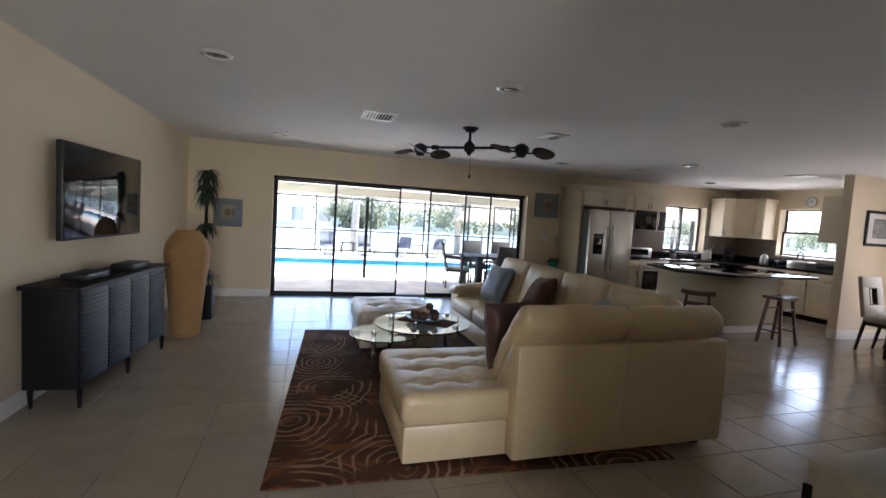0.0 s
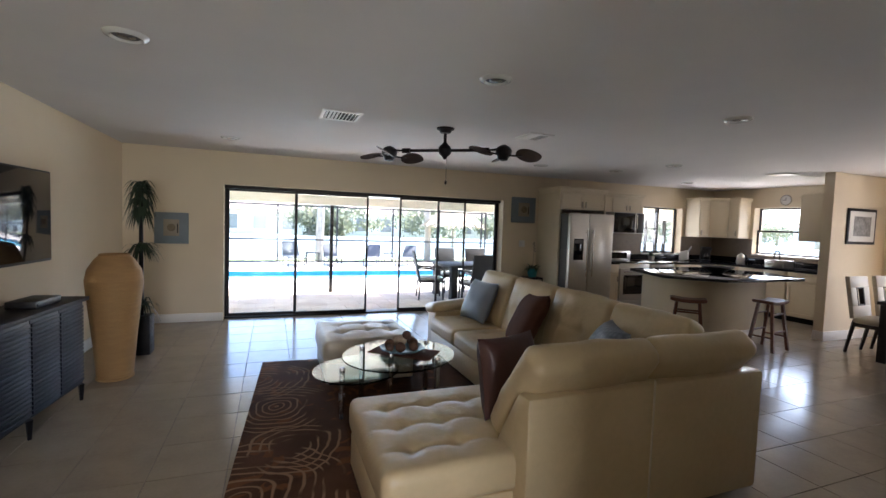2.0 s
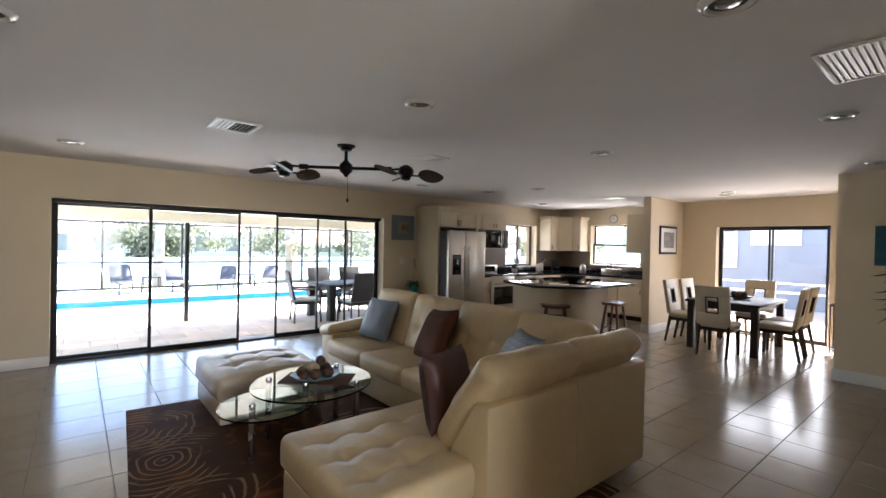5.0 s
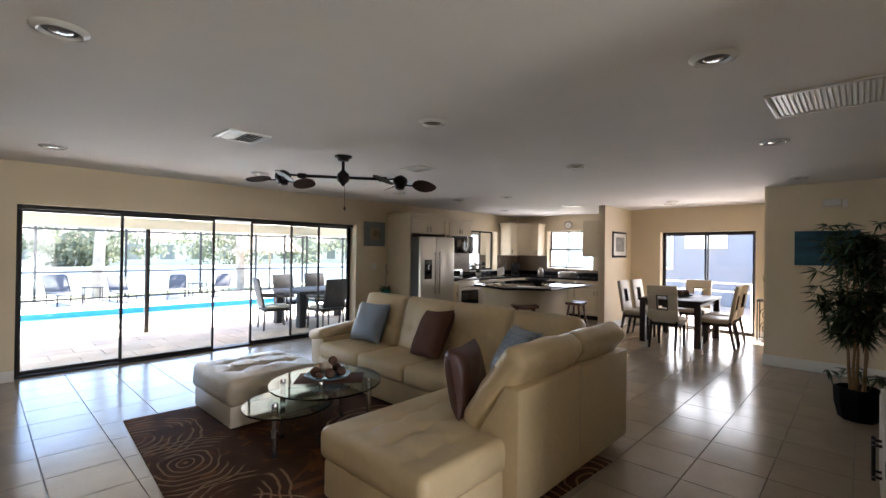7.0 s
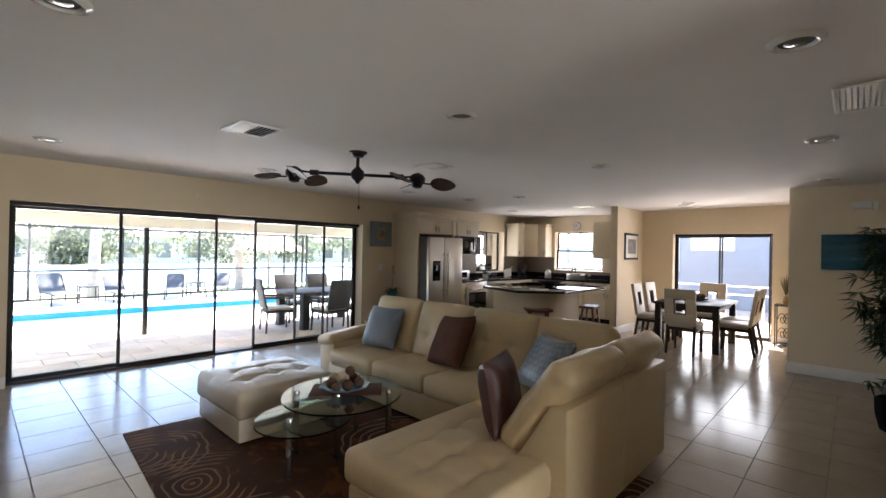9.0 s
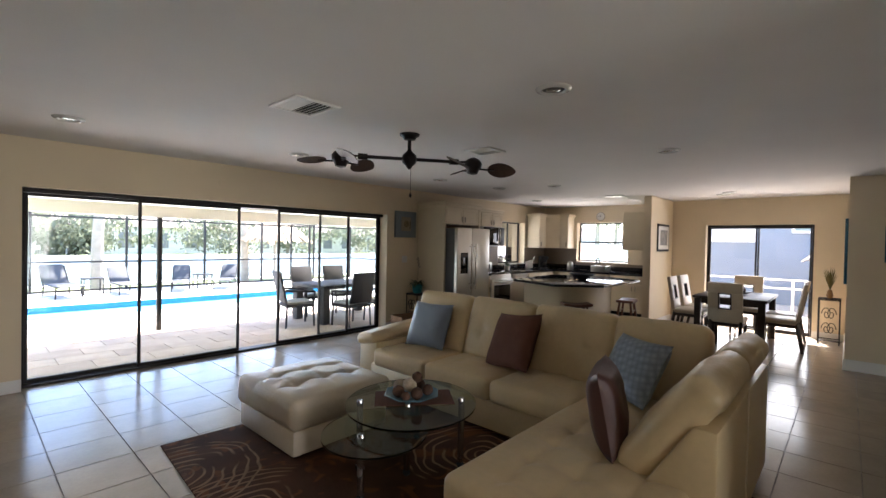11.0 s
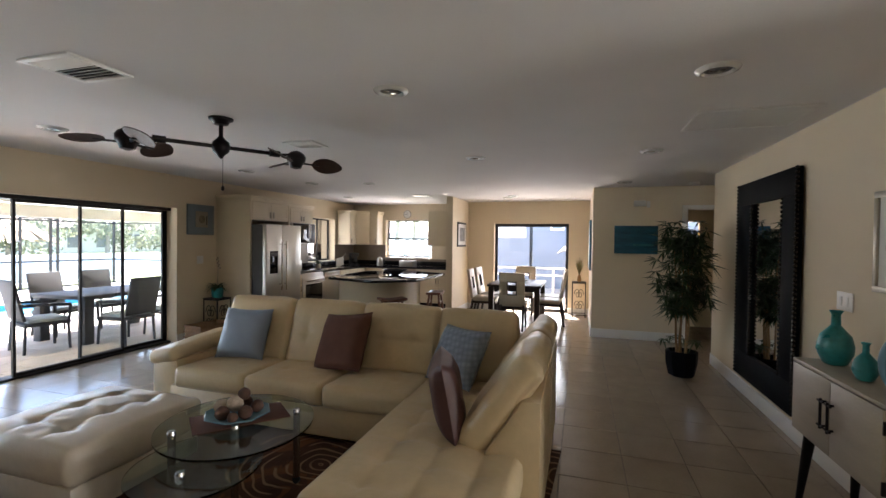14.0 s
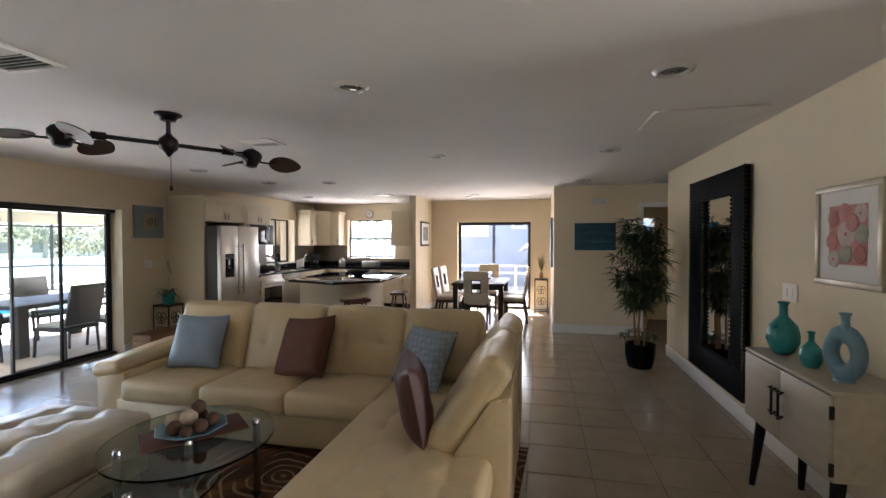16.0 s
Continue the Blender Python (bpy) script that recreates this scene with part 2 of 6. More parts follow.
sliding_door = thing("door_1", "wide dark bronze sliding glass door standing partly open", "sliding door", kind="structure")
Y = NORTH + 0.14
boxes("door_track", BRONZE, sliding_door, (SL0, Y - 0.03, -0.005, SL1, Y + 0.13, 0.022), bevel=0.004)
boxes("door_head", BRONZE, sliding_door, (SL0, Y - 0.03, SLH - 0.045, SL1, Y + 0.13, SLH), bevel=0.004)
boxes("door_jamb", BRONZE, sliding_door, (SL0, Y + 0.05, 0.022, SL0 + 0.03, Y + 0.11, SLH - 0.045), bevel=0.004)
boxes("door_jamb", BRONZE, sliding_door, (SL1 - 0.03, Y + 0.05, 0.022, SL1, Y + 0.11, SLH - 0.045), bevel=0.004)
for a0, a1, d in ((SL0 + 0.03, 1.22, Y + 0.06), (1.175, 2.32, Y), (2.85, 4.06, Y), (3.55, SL1 - 0.03, Y + 0.06)):
    framed_pane("door_panel", sliding_door, "x", a0, a1, d, 0.022, SLH - 0.045)

for name, axis, (a0, a1, z0, z1), d, label in (("window_1", "x", KW, NORTH + 0.12, "dark bronze framed kitchen window above the counter"), ("window_2", "y", SW, 10.12, "dark bronze framed single-hung window above the sink")):
    win = thing(name, label, "window", kind="structure")
    if axis == "x":
        framed_pane("sash", win, axis, a0, (a0 + a1) / 2 + 0.02, d, z0, z1)
        framed_pane("sash", win, axis, (a0 + a1) / 2 - 0.02, a1, d + 0.045, z0, z1)
        boxes("window_sill", TRIM, win, (a0 - 0.0, NORTH - 0.02, z0 - 0.025, a1, d, z0 + 0.002), bevel=0.004)
    else:
        mid = z0 + (z1 - z0) * 0.5
        framed_pane("sash", win, axis, a0, a1, d, z0, mid + 0.02)
        framed_pane("sash", win, axis, a0, a1, d + 0.045, mid - 0.02, z1)
        boxes("window_sill", TRIM, win, (9.98, a0, z0 - 0.025, d, a1, z0 + 0.002), bevel=0.004)

glass_door = thing("door_2", "dark bronze sliding glass door behind the dining table", "sliding door", kind="structure")
boxes("door_frame", BRONZE, glass_door, (EAST + 0.16, DD0, 0.0, EAST + 0.22, DD0 + 0.03, DDH), (EAST + 0.16, DD1 - 0.03, 0.0, EAST + 0.22, DD1, DDH), (EAST + 0.10, DD0 + 0.03, DDH - 0.04, EAST + 0.24, DD1 - 0.03, DDH), (EAST + 0.10, DD0 + 0.03, 0.0, EAST + 0.24, DD1 - 0.03, 0.025))
MIDD = (DD0 + DD1) / 2
framed_pane("door_panel", glass_door, "y", DD0 + 0.03, MIDD + 0.03, EAST + 0.11, 0.025, DDH - 0.04)
framed_pane("door_panel", glass_door, "y", MIDD - 0.03, DD1 - 0.03, EAST + 0.17, 0.025, DDH - 0.04)
boxes("door_handle", BRONZE, glass_door, (EAST + 0.085, DD0 + 0.04, 0.95, EAST + 0.11, DD0 + 0.06, 1.15), bevel=0.004)

# unseen door, assumed to give the entry lamp an opening
entry_glass = thing("door_3", "assumed glazed entry door, out of view, added for the entry light", "door", kind="structure")
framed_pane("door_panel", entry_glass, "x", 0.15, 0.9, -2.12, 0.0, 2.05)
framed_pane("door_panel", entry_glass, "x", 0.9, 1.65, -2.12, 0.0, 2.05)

# ---- outside: patio, pool, garden ----
POOL = (-6.0, 13.8, 8.6, 15.7)
WATER = bpy.data.materials.new("pool_water")
WATER.use_nodes = True
wb = WATER.node_tree.nodes["Principled BSDF"]
wb.inputs["Base Color"].default_value = (0.15, 0.48, 0.58, 1)
wb.inputs["Roughness"].default_value = 0.05
wn, wbump = WATER.node_tree.nodes.new("ShaderNodeTexNoise"), WATER.node_tree.nodes.new("ShaderNodeBump")
wn.inputs["Scale"].default_value, wn.inputs["Detail"].default_value = 5, 3
wbump.inputs["Strength"].default_value, wbump.inputs["Distance"].default_value = 0.35, 0.03
WATER.node_tree.links.new(wn.outputs["Fac"], wbump.inputs["Height"])
WATER.node_tree.links.new(wbump.outputs[0], wb.inputs["Normal"])
POOL_TILE = material("blue_pool_tile", (0.03, 0.16, 0.30), 0.25, vary=0.2, scale=20, fine=90, bump=0.02)
CANAL = material("grey_green_canal_water", (0.22, 0.28, 0.28), 0.15, vary=0.1, scale=0.5, fine=4, bump=0.2)
GRASS = material("dry_lawn", (0.17, 0.20, 0.07), 0.9, vary=0.3, scale=0.6, fine=20, bump=0.2)
SLING = material("grey_sling_fabric", (0.060, 0.062, 0.068), 0.8, vary=0.12, scale=8, fine=200, bump=0.1)
LEAF = material("green_foliage", (0.125, 0.14, 0.10), 0.6, vary=0.45, scale=2.5, fine=12, bump=0.05)
nt = LEAF.node_tree
glow, both = nt.nodes.new("ShaderNodeBsdfTranslucent"), nt.nodes.new("ShaderNodeMixShader")
glow.inputs["Color"].default_value = (0.20, 0.22, 0.145, 1)
both.inputs[0].default_value = 0.45
nt.links.new(nt.nodes["Principled BSDF"].outputs[0], both.inputs[1])
nt.links.new(glow.outputs[0], both.inputs[2])
nt.links.new(both.outputs[0], nt.nodes["Material Output"].inputs["Surface"])
BARK = material("pale_palm_bark", (0.36, 0.31, 0.25), 0.9, vary=0.25, scale=5, fine=50, bump=0.3)
ROOF = material("brown_roof_shingle", (0.20, 0.16, 0.13), 0.85, vary=0.2, scale=2, fine=15, bump=0.2)
BLUE_STUCCO = material("blue_grey_stucco", (0.21, 0.235, 0.27), 0.9, vary=0.06, scale=1.2, fine=60, bump=0.12)
THATCH = material("sun_bleached_thatch", (0.34, 0.27, 0.19), 0.95, vary=0.4, scale=6, fine=70, bump=0.5)
WICKER = material("grey_brown_wicker", (0.045, 0.042, 0.045), 0.7, vary=0.25, scale=20, fine=160, bump=0.3)
SEATPAD = material("pale_outdoor_cushion", (0.38, 0.40, 0.38), 0.9, vary=0.08, scale=6, fine=150, bump=0.1)

structure("patio", material("paver_bed", (0.40, 0.34, 0.27), 0.9, vary=0.2, scale=6, fine=60, bump=0.2), "sand bed under the patio pavers", "patio", (-8, NORTH + T, -0.3, 12, 11.9, -0.042))
structure("pool_deck", DECK, "pale sunlit concrete pool deck", "deck", (-9, 11.9, -0.3, 12, POOL[1], -0.03), (-9, POOL[3], -0.3, 12, 19.0, -0.03), (-9, POOL[1], -0.3, POOL[0], POOL[3], -0.03), (POOL[2], POOL[1], -0.3, 12, POOL[3], -0.03))
structure("pool_edge", POOL_TILE, "dark blue waterline tile round the pool", "pool edge", (POOL[0], POOL[3] - 0.02, -0.6, POOL[2], POOL[3], -0.034), (POOL[0], POOL[1], -0.6, POOL[2], POOL[1] + 0.02, -0.034))
structure("water", WATER, "bright blue rippled swimming pool water", "water", (POOL[0], POOL[1] + 0.02, -0.6, POOL[2], POOL[3] - 0.02, -0.17))
structure("ground", GRASS, "dry green lawn round the house and across the canal", "ground", (-300, -300, -0.4, -9, 21.0, -0.12), (12, -300, -0.4, 300, 21.0, -0.12), (-9, 19.0, -0.4, 12, 21.0, -0.12), (-300, 48, -1.4, 300, 900, -0.25), (-9, -300, -0.4, 12, -2.3, -0.12), (10.27, -2.3, -0.4, 12, 9.2, -0.12), (-9, -2.3, -0.4, -1.6, 9.2, -0.12))
structure("canal", CANAL, "pale glittering canal water behind the garden", "water", (-300, 21.4, -1.6, 300, 47.6, -0.9))
structure("seawall", WHITE_OUT, "white concrete seawall along the canal", "seawall", (-300, 21.0, -1.6, 300, 21.4, -0.08), (-300, 47.6, -1.6, 300, 48.0, -0.1))

lanai = thing("lanai_roof", "cream painted patio roof with a low front beam and posts", "patio roof", kind="structure")
bm = bmesh.new()
pts = [(-8, NORTH + T, 2.42), (12, NORTH + T, 2.42), (12, 11.75, 2.02), (-8, 11.75, 2.02)]
vs = [bm.verts.new(p) for p in pts] + [bm.verts.new((p[0], p[1], p[2] + 0.12)) for p in pts]
for q in ((0, 1, 2, 3), (7, 6, 5, 4), (0, 4, 5, 1), (1, 5, 6, 2), (2, 6, 7, 3), (3, 7, 4, 0)):
    bm.faces.new([vs[k] for k in q])
part("roof_panel", bm, WHITE_OUT, lanai)
boxes("beam", WHITE_OUT, lanai, (-8, 11.45, 1.83, 12, 11.6, 2.02), bevel=0.006)
for x in (-3.2, 2.03, 6.8, 11.4):
    boxes("post", BRONZE, lanai, (x - 0.035, 11.48, -0.03, x + 0.035, 11.56, 1.83), bevel=0.006)

cage = thing("screen_enclosure", "dark bronze aluminium screen enclosure round the pool", "screen enclosure", kind="structure")
CY = 18.6
for x in (-7.2, -5.2, -3.1, -1.0, 1.02, 3.08, 5.2, 7.1, 9.0, 10.9):
    boxes("post", BRONZE, cage, (x - 0.03, CY - 0.03, -0.03, x + 0.03, CY + 0.03, 3.4))
for z in (0.0, 0.78, 2.0, 3.38):
    boxes("rail", BRONZE, cage, (-7.2, CY - 0.025, z - 0.025, 10.9, CY + 0.025, z + 0.025))
for y in (11.7, 13.6, 15.6):
    boxes("post", BRONZE, cage, (10.9 - 0.03, y - 0.03, -0.03, 10.93, y + 0.03, 3.4))
for z in (0.0, 0.78, 2.0, 3.38):
    boxes("rail", BRONZE, cage, (10.88, 11.7, z - 0.02, 10.92, CY, z + 0.02))
for x in (8.2, 9.15):
    boxes("door_post", BRONZE, cage, (x - 0.03, CY - 0.09, -0.03, x + 0.03, CY - 0.04, 2.1))
boxes("door_head", BRONZE, cage, (8.2, CY - 0.09, 2.04, 9.15, CY - 0.04, 2.1))
for y in (11.7, 13.7, 15.7, CY):
    boxes("roof_beam", BRONZE, cage, (-7.2, y - 0.03, 3.38, 10.9, y + 0.03, 3.46))


def lounger(m):
    lo = thing("sun_lounger", "dark grey sling sun lounger with a raised back", "lounger", m, "loungers by the pool")
    for sx in (-0.3, 0.3):
        bm = bmesh.new()
        rod(bm, (sx, -0.95, 0.33), (sx, 0.35, 0.33), 0.022)
        rod(bm, (sx, 0.35, 0.33), (sx, 0.78, 0.80), 0.022)
        part("side_rail", bm, BRONZE, lo)
        for y in (-0.75, 0.3):
            bm = bmesh.new()
            rod(bm, (sx, y, 0.33), (sx, y + 0.04, 0.0), 0.02)
            part("leg", bm, BRONZE, lo)
    boxes("seat", SLING, lo, (-0.28, -0.95, 0.325, 0.28, 0.35, 0.345), bevel=0.006)
    bm = bmesh.new()
    box(bm, -0.28, 0, -0.01, 0.28, 0.70, 0.01, bevel=0.006)
    bmesh.ops.transform(bm, matrix=pose(0, 0.35, 0.335, 47.5), verts=bm.verts)
    part("backrest", bm, SLING, lo)
    return lo


first = lounger(pose(1.5, 17.6, -0.03, rz=8) @ Matrix.Diagonal((0.86, 0.9, 0.9, 1)))
for x, y, rz in ((2.8, 17.6, 2), (4.2, 17.55, -18), (5.45, 17.5, -32)):
    copy_thing(first, pose(x, y, -0.03, rz=rz) @ Matrix.Diagonal((0.86, 0.9, 0.9, 1)))


def side_table(m):
    st = thing("side_table", "small dark metal side table between the loungers", "side table", m, "poolside side tables")
    boxes("top", BRONZE, st, (-0.22, -0.22, 0.40, 0.22, 0.22, 0.43), bevel=0.006)
    for sx in (-0.2, 0.2):
        for sy in (-0.2, 0.2):
            boxes("leg", BRONZE, st, (sx - 0.013, sy - 0.013, 0, sx + 0.013, sy + 0.013, 0.40))
    return st


first = side_table(pose(2.15, 17.7, -0.03))
copy_thing(first, pose(4.85, 17.75, -0.03))


def patio_chair(m):
    ch = thing("patio_chair", "grey woven patio armchair with a pale seat cushion", "patio chair", m, "chairs round the patio table")
    bm = bmesh.new()
    box(bm, -0.25, -0.02, 0, 0.25, 0.02, 0.56, bevel=0.012)
    bmesh.ops.transform(bm, matrix=pose(0, 0.25, 0.44, -12), verts=bm.verts)
    part("backrest", bm, WICKER, ch)
    boxes("seat", WICKER, ch, (-0.26, -0.25, 0.36, 0.26, 0.26, 0.41), bevel=0.012)
    boxes("seat_cushion", SEATPAD, ch, (-0.23, -0.23, 0.41, 0.23, 0.22, 0.46), bevel=0.02)
    for sx in (-0.25, 0.25):
        bm = bmesh.new()
        rod(bm, (sx, -0.24, 0.63), (sx, 0.28, 0.66), 0.022)
        rod(bm, (sx, -0.24, 0.63), (sx, -0.22, 0.38), 0.018)
        part("armrest", bm, WICKER, ch)
        for y in (-0.22, 0.24):
            bm = bmesh.new()
            rod(bm, (sx * 0.92, y, 0.38), (sx * 0.98, y * 1.08, 0.0), 0.018)
            part("leg", bm, WICKER, ch)
    return ch


pt = thing("patio_table", "dark grey woven patio dining table with thick legs", "patio table", pose(5.05, 10.65, -0.042, rz=4))
boxes("tabletop", WICKER, pt, (-0.85, -0.5, 0.66, 0.85, 0.5, 0.72), bevel=0.01)
for sx in (-0.76, 0.76):
    for sy in (-0.42, 0.42):
        boxes("leg", WICKER, pt, (sx - 0.07, sy - 0.07, 0, sx + 0.07, sy + 0.07, 0.66), bevel=0.01)
first = patio_chair(pose(3.92, 10.45, -0.042, rz=78))
for x, y, rz in ((4.65, 9.82, 184), (5.35, 9.80, 178), (4.7, 11.3, 4), (5.45, 11.32, -4)):
    copy_thing(first, pose(x, y, -0.042, rz=rz))


def crown(bm, centre, radii, leaves, size, seed):
    """A crown of many small leaves, denser in clumps, with gaps."""
    rnd = random.Random(seed)
    clumps = [Vector((rnd.gauss(0, 0.45), rnd.gauss(0, 0.45), rnd.gauss(0, 0.42))) for _ in range(14)]
    for _ in range(leaves):
        c = rnd.choice(clumps)
        p = c + Vector((rnd.gauss(0, 0.22), rnd.gauss(0, 0.22), rnd.gauss(0, 0.2)))
        p = Vector((p.x * radii[0], p.y * radii[1], p.z * radii[2])) + Vector(centre)
        m = Matrix.Translation(p) @ Euler((rnd.uniform(0, 6.3), rnd.uniform(0, 6.3), rnd.uniform(0, 6.3))).to_matrix().to_4x4()
        s = size * rnd.uniform(0.6, 1.3)
        q = [bm.verts.new(m @ Vector(v)) for v in ((-s, 0, 0), (0, -s * 0.5, s * 0.1), (s, 0, 0), (0, s * 0.5, s * 0.1))]
        bm.faces.new(q)


def tree(x, y, height, spread, seed, base=-0.25):
    tr = thing("tree", "broad leafy green tree on the far bank", "tree", pose(x, y, base), "trees across the canal")
    bm = bmesh.new()
    rod(bm, (0, 0, 0), (0.1, 0, height * 0.55), 0.22, 0.13)
    for k in range(5):
        a = k * 1.26 + seed
        rod(bm, (0.07, 0, height * (0.35 + 0.04 * k)), (math.cos(a) * spread * 0.5, math.sin(a) * spread * 0.5, height * (0.62 + 0.05 * (k % 3))), 0.09, 0.03, sides=6)
    part("trunk", bm, BARK, tr)
    bm = bmesh.new()
    crown(bm, (0, 0, height * 0.5), (spread * 1.1, spread, height * 0.44), 1900, 0.22, seed)
    part("crown", bm, LEAF, tr)


def palm(x, y, height, seed, base=-0.12, lean=0.3, where="beside the canal"):
    rnd = random.Random(seed)
    pa = thing("palm_tree", "tall palm with a pale trunk " + where, "palm", pose(x, y, base), "palms")
    bm = bmesh.new()
    last = Vector((0, 0, 0))
    for k in range(1, 9):
        f = k / 8
        p = Vector((lean * f * f, 0, height * f))
        rod(bm, last, p, 0.16 - 0.06 * (f - 0.125), 0.16 - 0.06 * f, sides=10)
        last = p
    part("trunk", bm, BARK, pa)
    bm = bmesh.new()
    for k in range(18):
        a, up = k * 2.4 + seed, rnd.uniform(-0.1, 0.9)
        mid = last
        out = Vector((math.cos(a), math.sin(a), 0))
        side = Vector((-math.sin(a), math.cos(a), 0))
        for j in range(12):
            f = (j + 1) / 12
            p = last + out * (1.9 * f) + Vector((0, 0, up * 1.2 * f - 1.9 * f * f))
            w = 0.5 * math.sin(math.pi * min(1, f * 0.9 + 0.1))
            for sg in (-1, 1):
                tip = p + side * (sg * w) + out * 0.18 - Vector((0, 0, 0.25 * w))
                bm.faces.new([bm.verts.new(v) for v in (mid, p, tip)])
            mid = p
    part("crown", bm, LEAF, pa)


for n, (x, y, hh, sp) in enumerate(((-9, 52, 5.0, 3.0), (4.5, 50.5, 6.0, 3.0), (8, 51, 5.2, 2.8), (19, 51, 6.5, 4.0), (26, 52, 5.5, 3.2), (34, 51, 6.5, 3.6), (43, 52, 6.0, 3.6), (52, 51, 6.5, 4.0), (-20, 52, 6, 4), (64, 52, 6.5, 4.0), (78, 50, 6.5, 4.0))):
    tree(x, y, hh * 0.72, sp, n + 3)
palm(2.55, 19.6, 6.5, 1, lean=0.5)
palm(7.2, 20.2, 6.0, 4, lean=-0.4)
for n, (x, y) in enumerate(((36, 17.2), (41, 21.0), (45, 22.5), (33, 19.5))):
    palm(x, y, 4.6 + 0.4 * n, n + 11, base=-0.12, where="seen from the kitchen window")


HOUSE_PANE = material("dim_house_window", (0.22, 0.23, 0.25), 0.2, vary=0.2, scale=1, fine=5, bump=0.0)


def house(x, y, w, colour, seed):
    ho = thing("house", "single-storey house with a hipped brown roof across the canal", "house", pose(x, y, -0.25), "houses across the canal")
    boxes("wall", colour, ho, (-w / 2, 0, 0, w / 2, 8, 2.7))
    bm = bmesh.new()
    low = [bm.verts.new(p) for p in ((-w / 2 - 0.6, -0.6, 2.7), (w / 2 + 0.6, -0.6, 2.7), (w / 2 + 0.6, 8.6, 2.7), (-w / 2 - 0.6, 8.6, 2.7))]
    top = [bm.verts.new(p) for p in ((-w / 2 + 3.4, 4, 4.4), (w / 2 - 3.4, 4, 4.4))]
    for q in ((low[0], low[1], top[1], top[0]), (low[1], low[2], top[1]), (low[2], low[3], top[0], top[1]), (low[3], low[0], top[0]), (low[3], low[2], low[1], low[0])):
        bm.faces.new(q)
    part("roof", bm, ROOF, ho)
    for k in range(int(w // 3)):
        wx = -w / 2 + 1.5 + 3 * k
        win = boxes("window", TRIM, ho, (wx - 0.75, -0.05, 0.5, wx + 0.75, 0.0, 2.2))
        boxes("pane", HOUSE_PANE, win, (wx - 0.68, -0.07, 0.57, wx + 0.68, -0.05, 2.13))


for n, (x, w) in enumerate(((-14, 16), (2, 14), (14, 15), (31, 15), (48, 16), (66, 16), (84, 15))):
    house(x, 56, w, WHITE_OUT, n)
house(62, 26, 14, WHITE_OUT, 9)
boat = thing("boat", "white motor boat moored beside a white dock", "boat", pose(30, 15.6, -0.12))
bm = bmesh.new()
prism(bm, [(-0.9, -2.6), (0.9, -2.6), (0.9, 1.2), (0, 2.9), (-0.9, 1.2)], 0.0, 0.9, 0.05)
part("hull", bm, TRIM, boat)
boxes("cabin", TRIM, boat, (-0.6, -1.2, 0.9, 0.6, 0.6, 1.6), bevel=0.08)
boxes("windscreen", HOUSE_PANE, boat, (-0.55, 0.6, 1.0, 0.55, 0.66, 1.5))


# thatched umbrella beyond the pool, and the one beside the dining door
def thatched_umbrella(m, where):
    um = thing("thatched_umbrella", "sun-bleached thatched umbrella on a wooden post " + where, "umbrella", m)
    bm = bmesh.new()
    rod(bm, (0, 0, 0), (0, 0, 2.2), 0.05)
    part("post", bm, BARK, um)
    bm = bmesh.new()
    rnd = random.Random(5)
    lathe(bm, [(1.35, 1.55), (1.2, 1.72), (0.8, 2.05), (0.35, 2.35), (0.05, 2.5)], 24)
    for k in range(420):
        a, f = rnd.uniform(0, 6.283), rnd.random() ** 0.6
        r, z = 0.1 + 1.25 * f, 2.5 - 0.9 * f ** 1.2
        d = 0.35 * rnd.uniform(0.6, 1.2)
        p = Vector((math.cos(a) * r, math.sin(a) * r, z + 0.03))
        q = Vector((math.cos(a) * (r + d * 0.7), math.sin(a) * (r + d * 0.7), z - d * 0.55 + 0.02))
        s = Vector((-math.sin(a), math.cos(a), 0)) * 0.035
        bm.faces.new([bm.verts.new(v) for v in (p - s, p + s, q + s * 1.4, q - s * 1.4)])
    part("canopy", bm, THATCH, um)


thatched_umbrella(pose(8.3, 20.0, -0.12), "by the canal")
thatched_umbrella(pose(14.3, 2.7, -0.1) @ Matrix.Diagonal((0.85, 0.85, 0.9, 1)), "beside the neighbouring house")

# the neighbouring house seen through the dining door
neighbour = thing("neighbour_house", "blue-grey stucco side of the neighbouring house", "house")
boxes("wall", BLUE_STUCCO, neighbour, (16.0, -8, -0.12, 16.3, 8.2, 4.6))
boxes("roof", ROOF, neighbour, (15.9, -8.4, 4.6, 22, 8.6, 4.8))
for y0, y1, z0, z1 in ((3.85, 4.34, 1.97, 2.20), (6.75, 7.75, 1.0, 2.3)):
    win = boxes("window", TRIM, neighbour, (15.93, y0, z0, 16.0, y1, z1), bevel=0.01)
    boxes("pane", CANAL, win, (15.915, y0 + 0.07, z0 + 0.07, 15.93, y1 - 0.07, z1 - 0.07))
louvre = boxes("shutter", TRIM, neighbour, (15.94, 5.2, 1.70, 16.0, 6.4, 2.2))
for k in range(8):
    boxes("slat", WHITE_OUT, louvre, (15.90, 5.24 + k * 0.145, 1.72, 15.94, 5.33 + k * 0.145, 2.18))
fence = thing("fence", "white painted railing outside the dining door", "fence")
for z in (0.60, 0.80):
    boxes("rail", TRIM, fence, (12.41, 1.0, z, 12.44, 9.0, z + 0.03))
for k in range(9):
    boxes("post", TRIM, fence, (12.40, 1.0 + k, -0.12, 12.445, 1.045 + k, 0.83))
structure("side_yard", PAVER, "paved side yard outside the dining door", "pavement", (EAST + T + 0.31, -2.3, -0.118, 15.9, 9.0, -0.1))

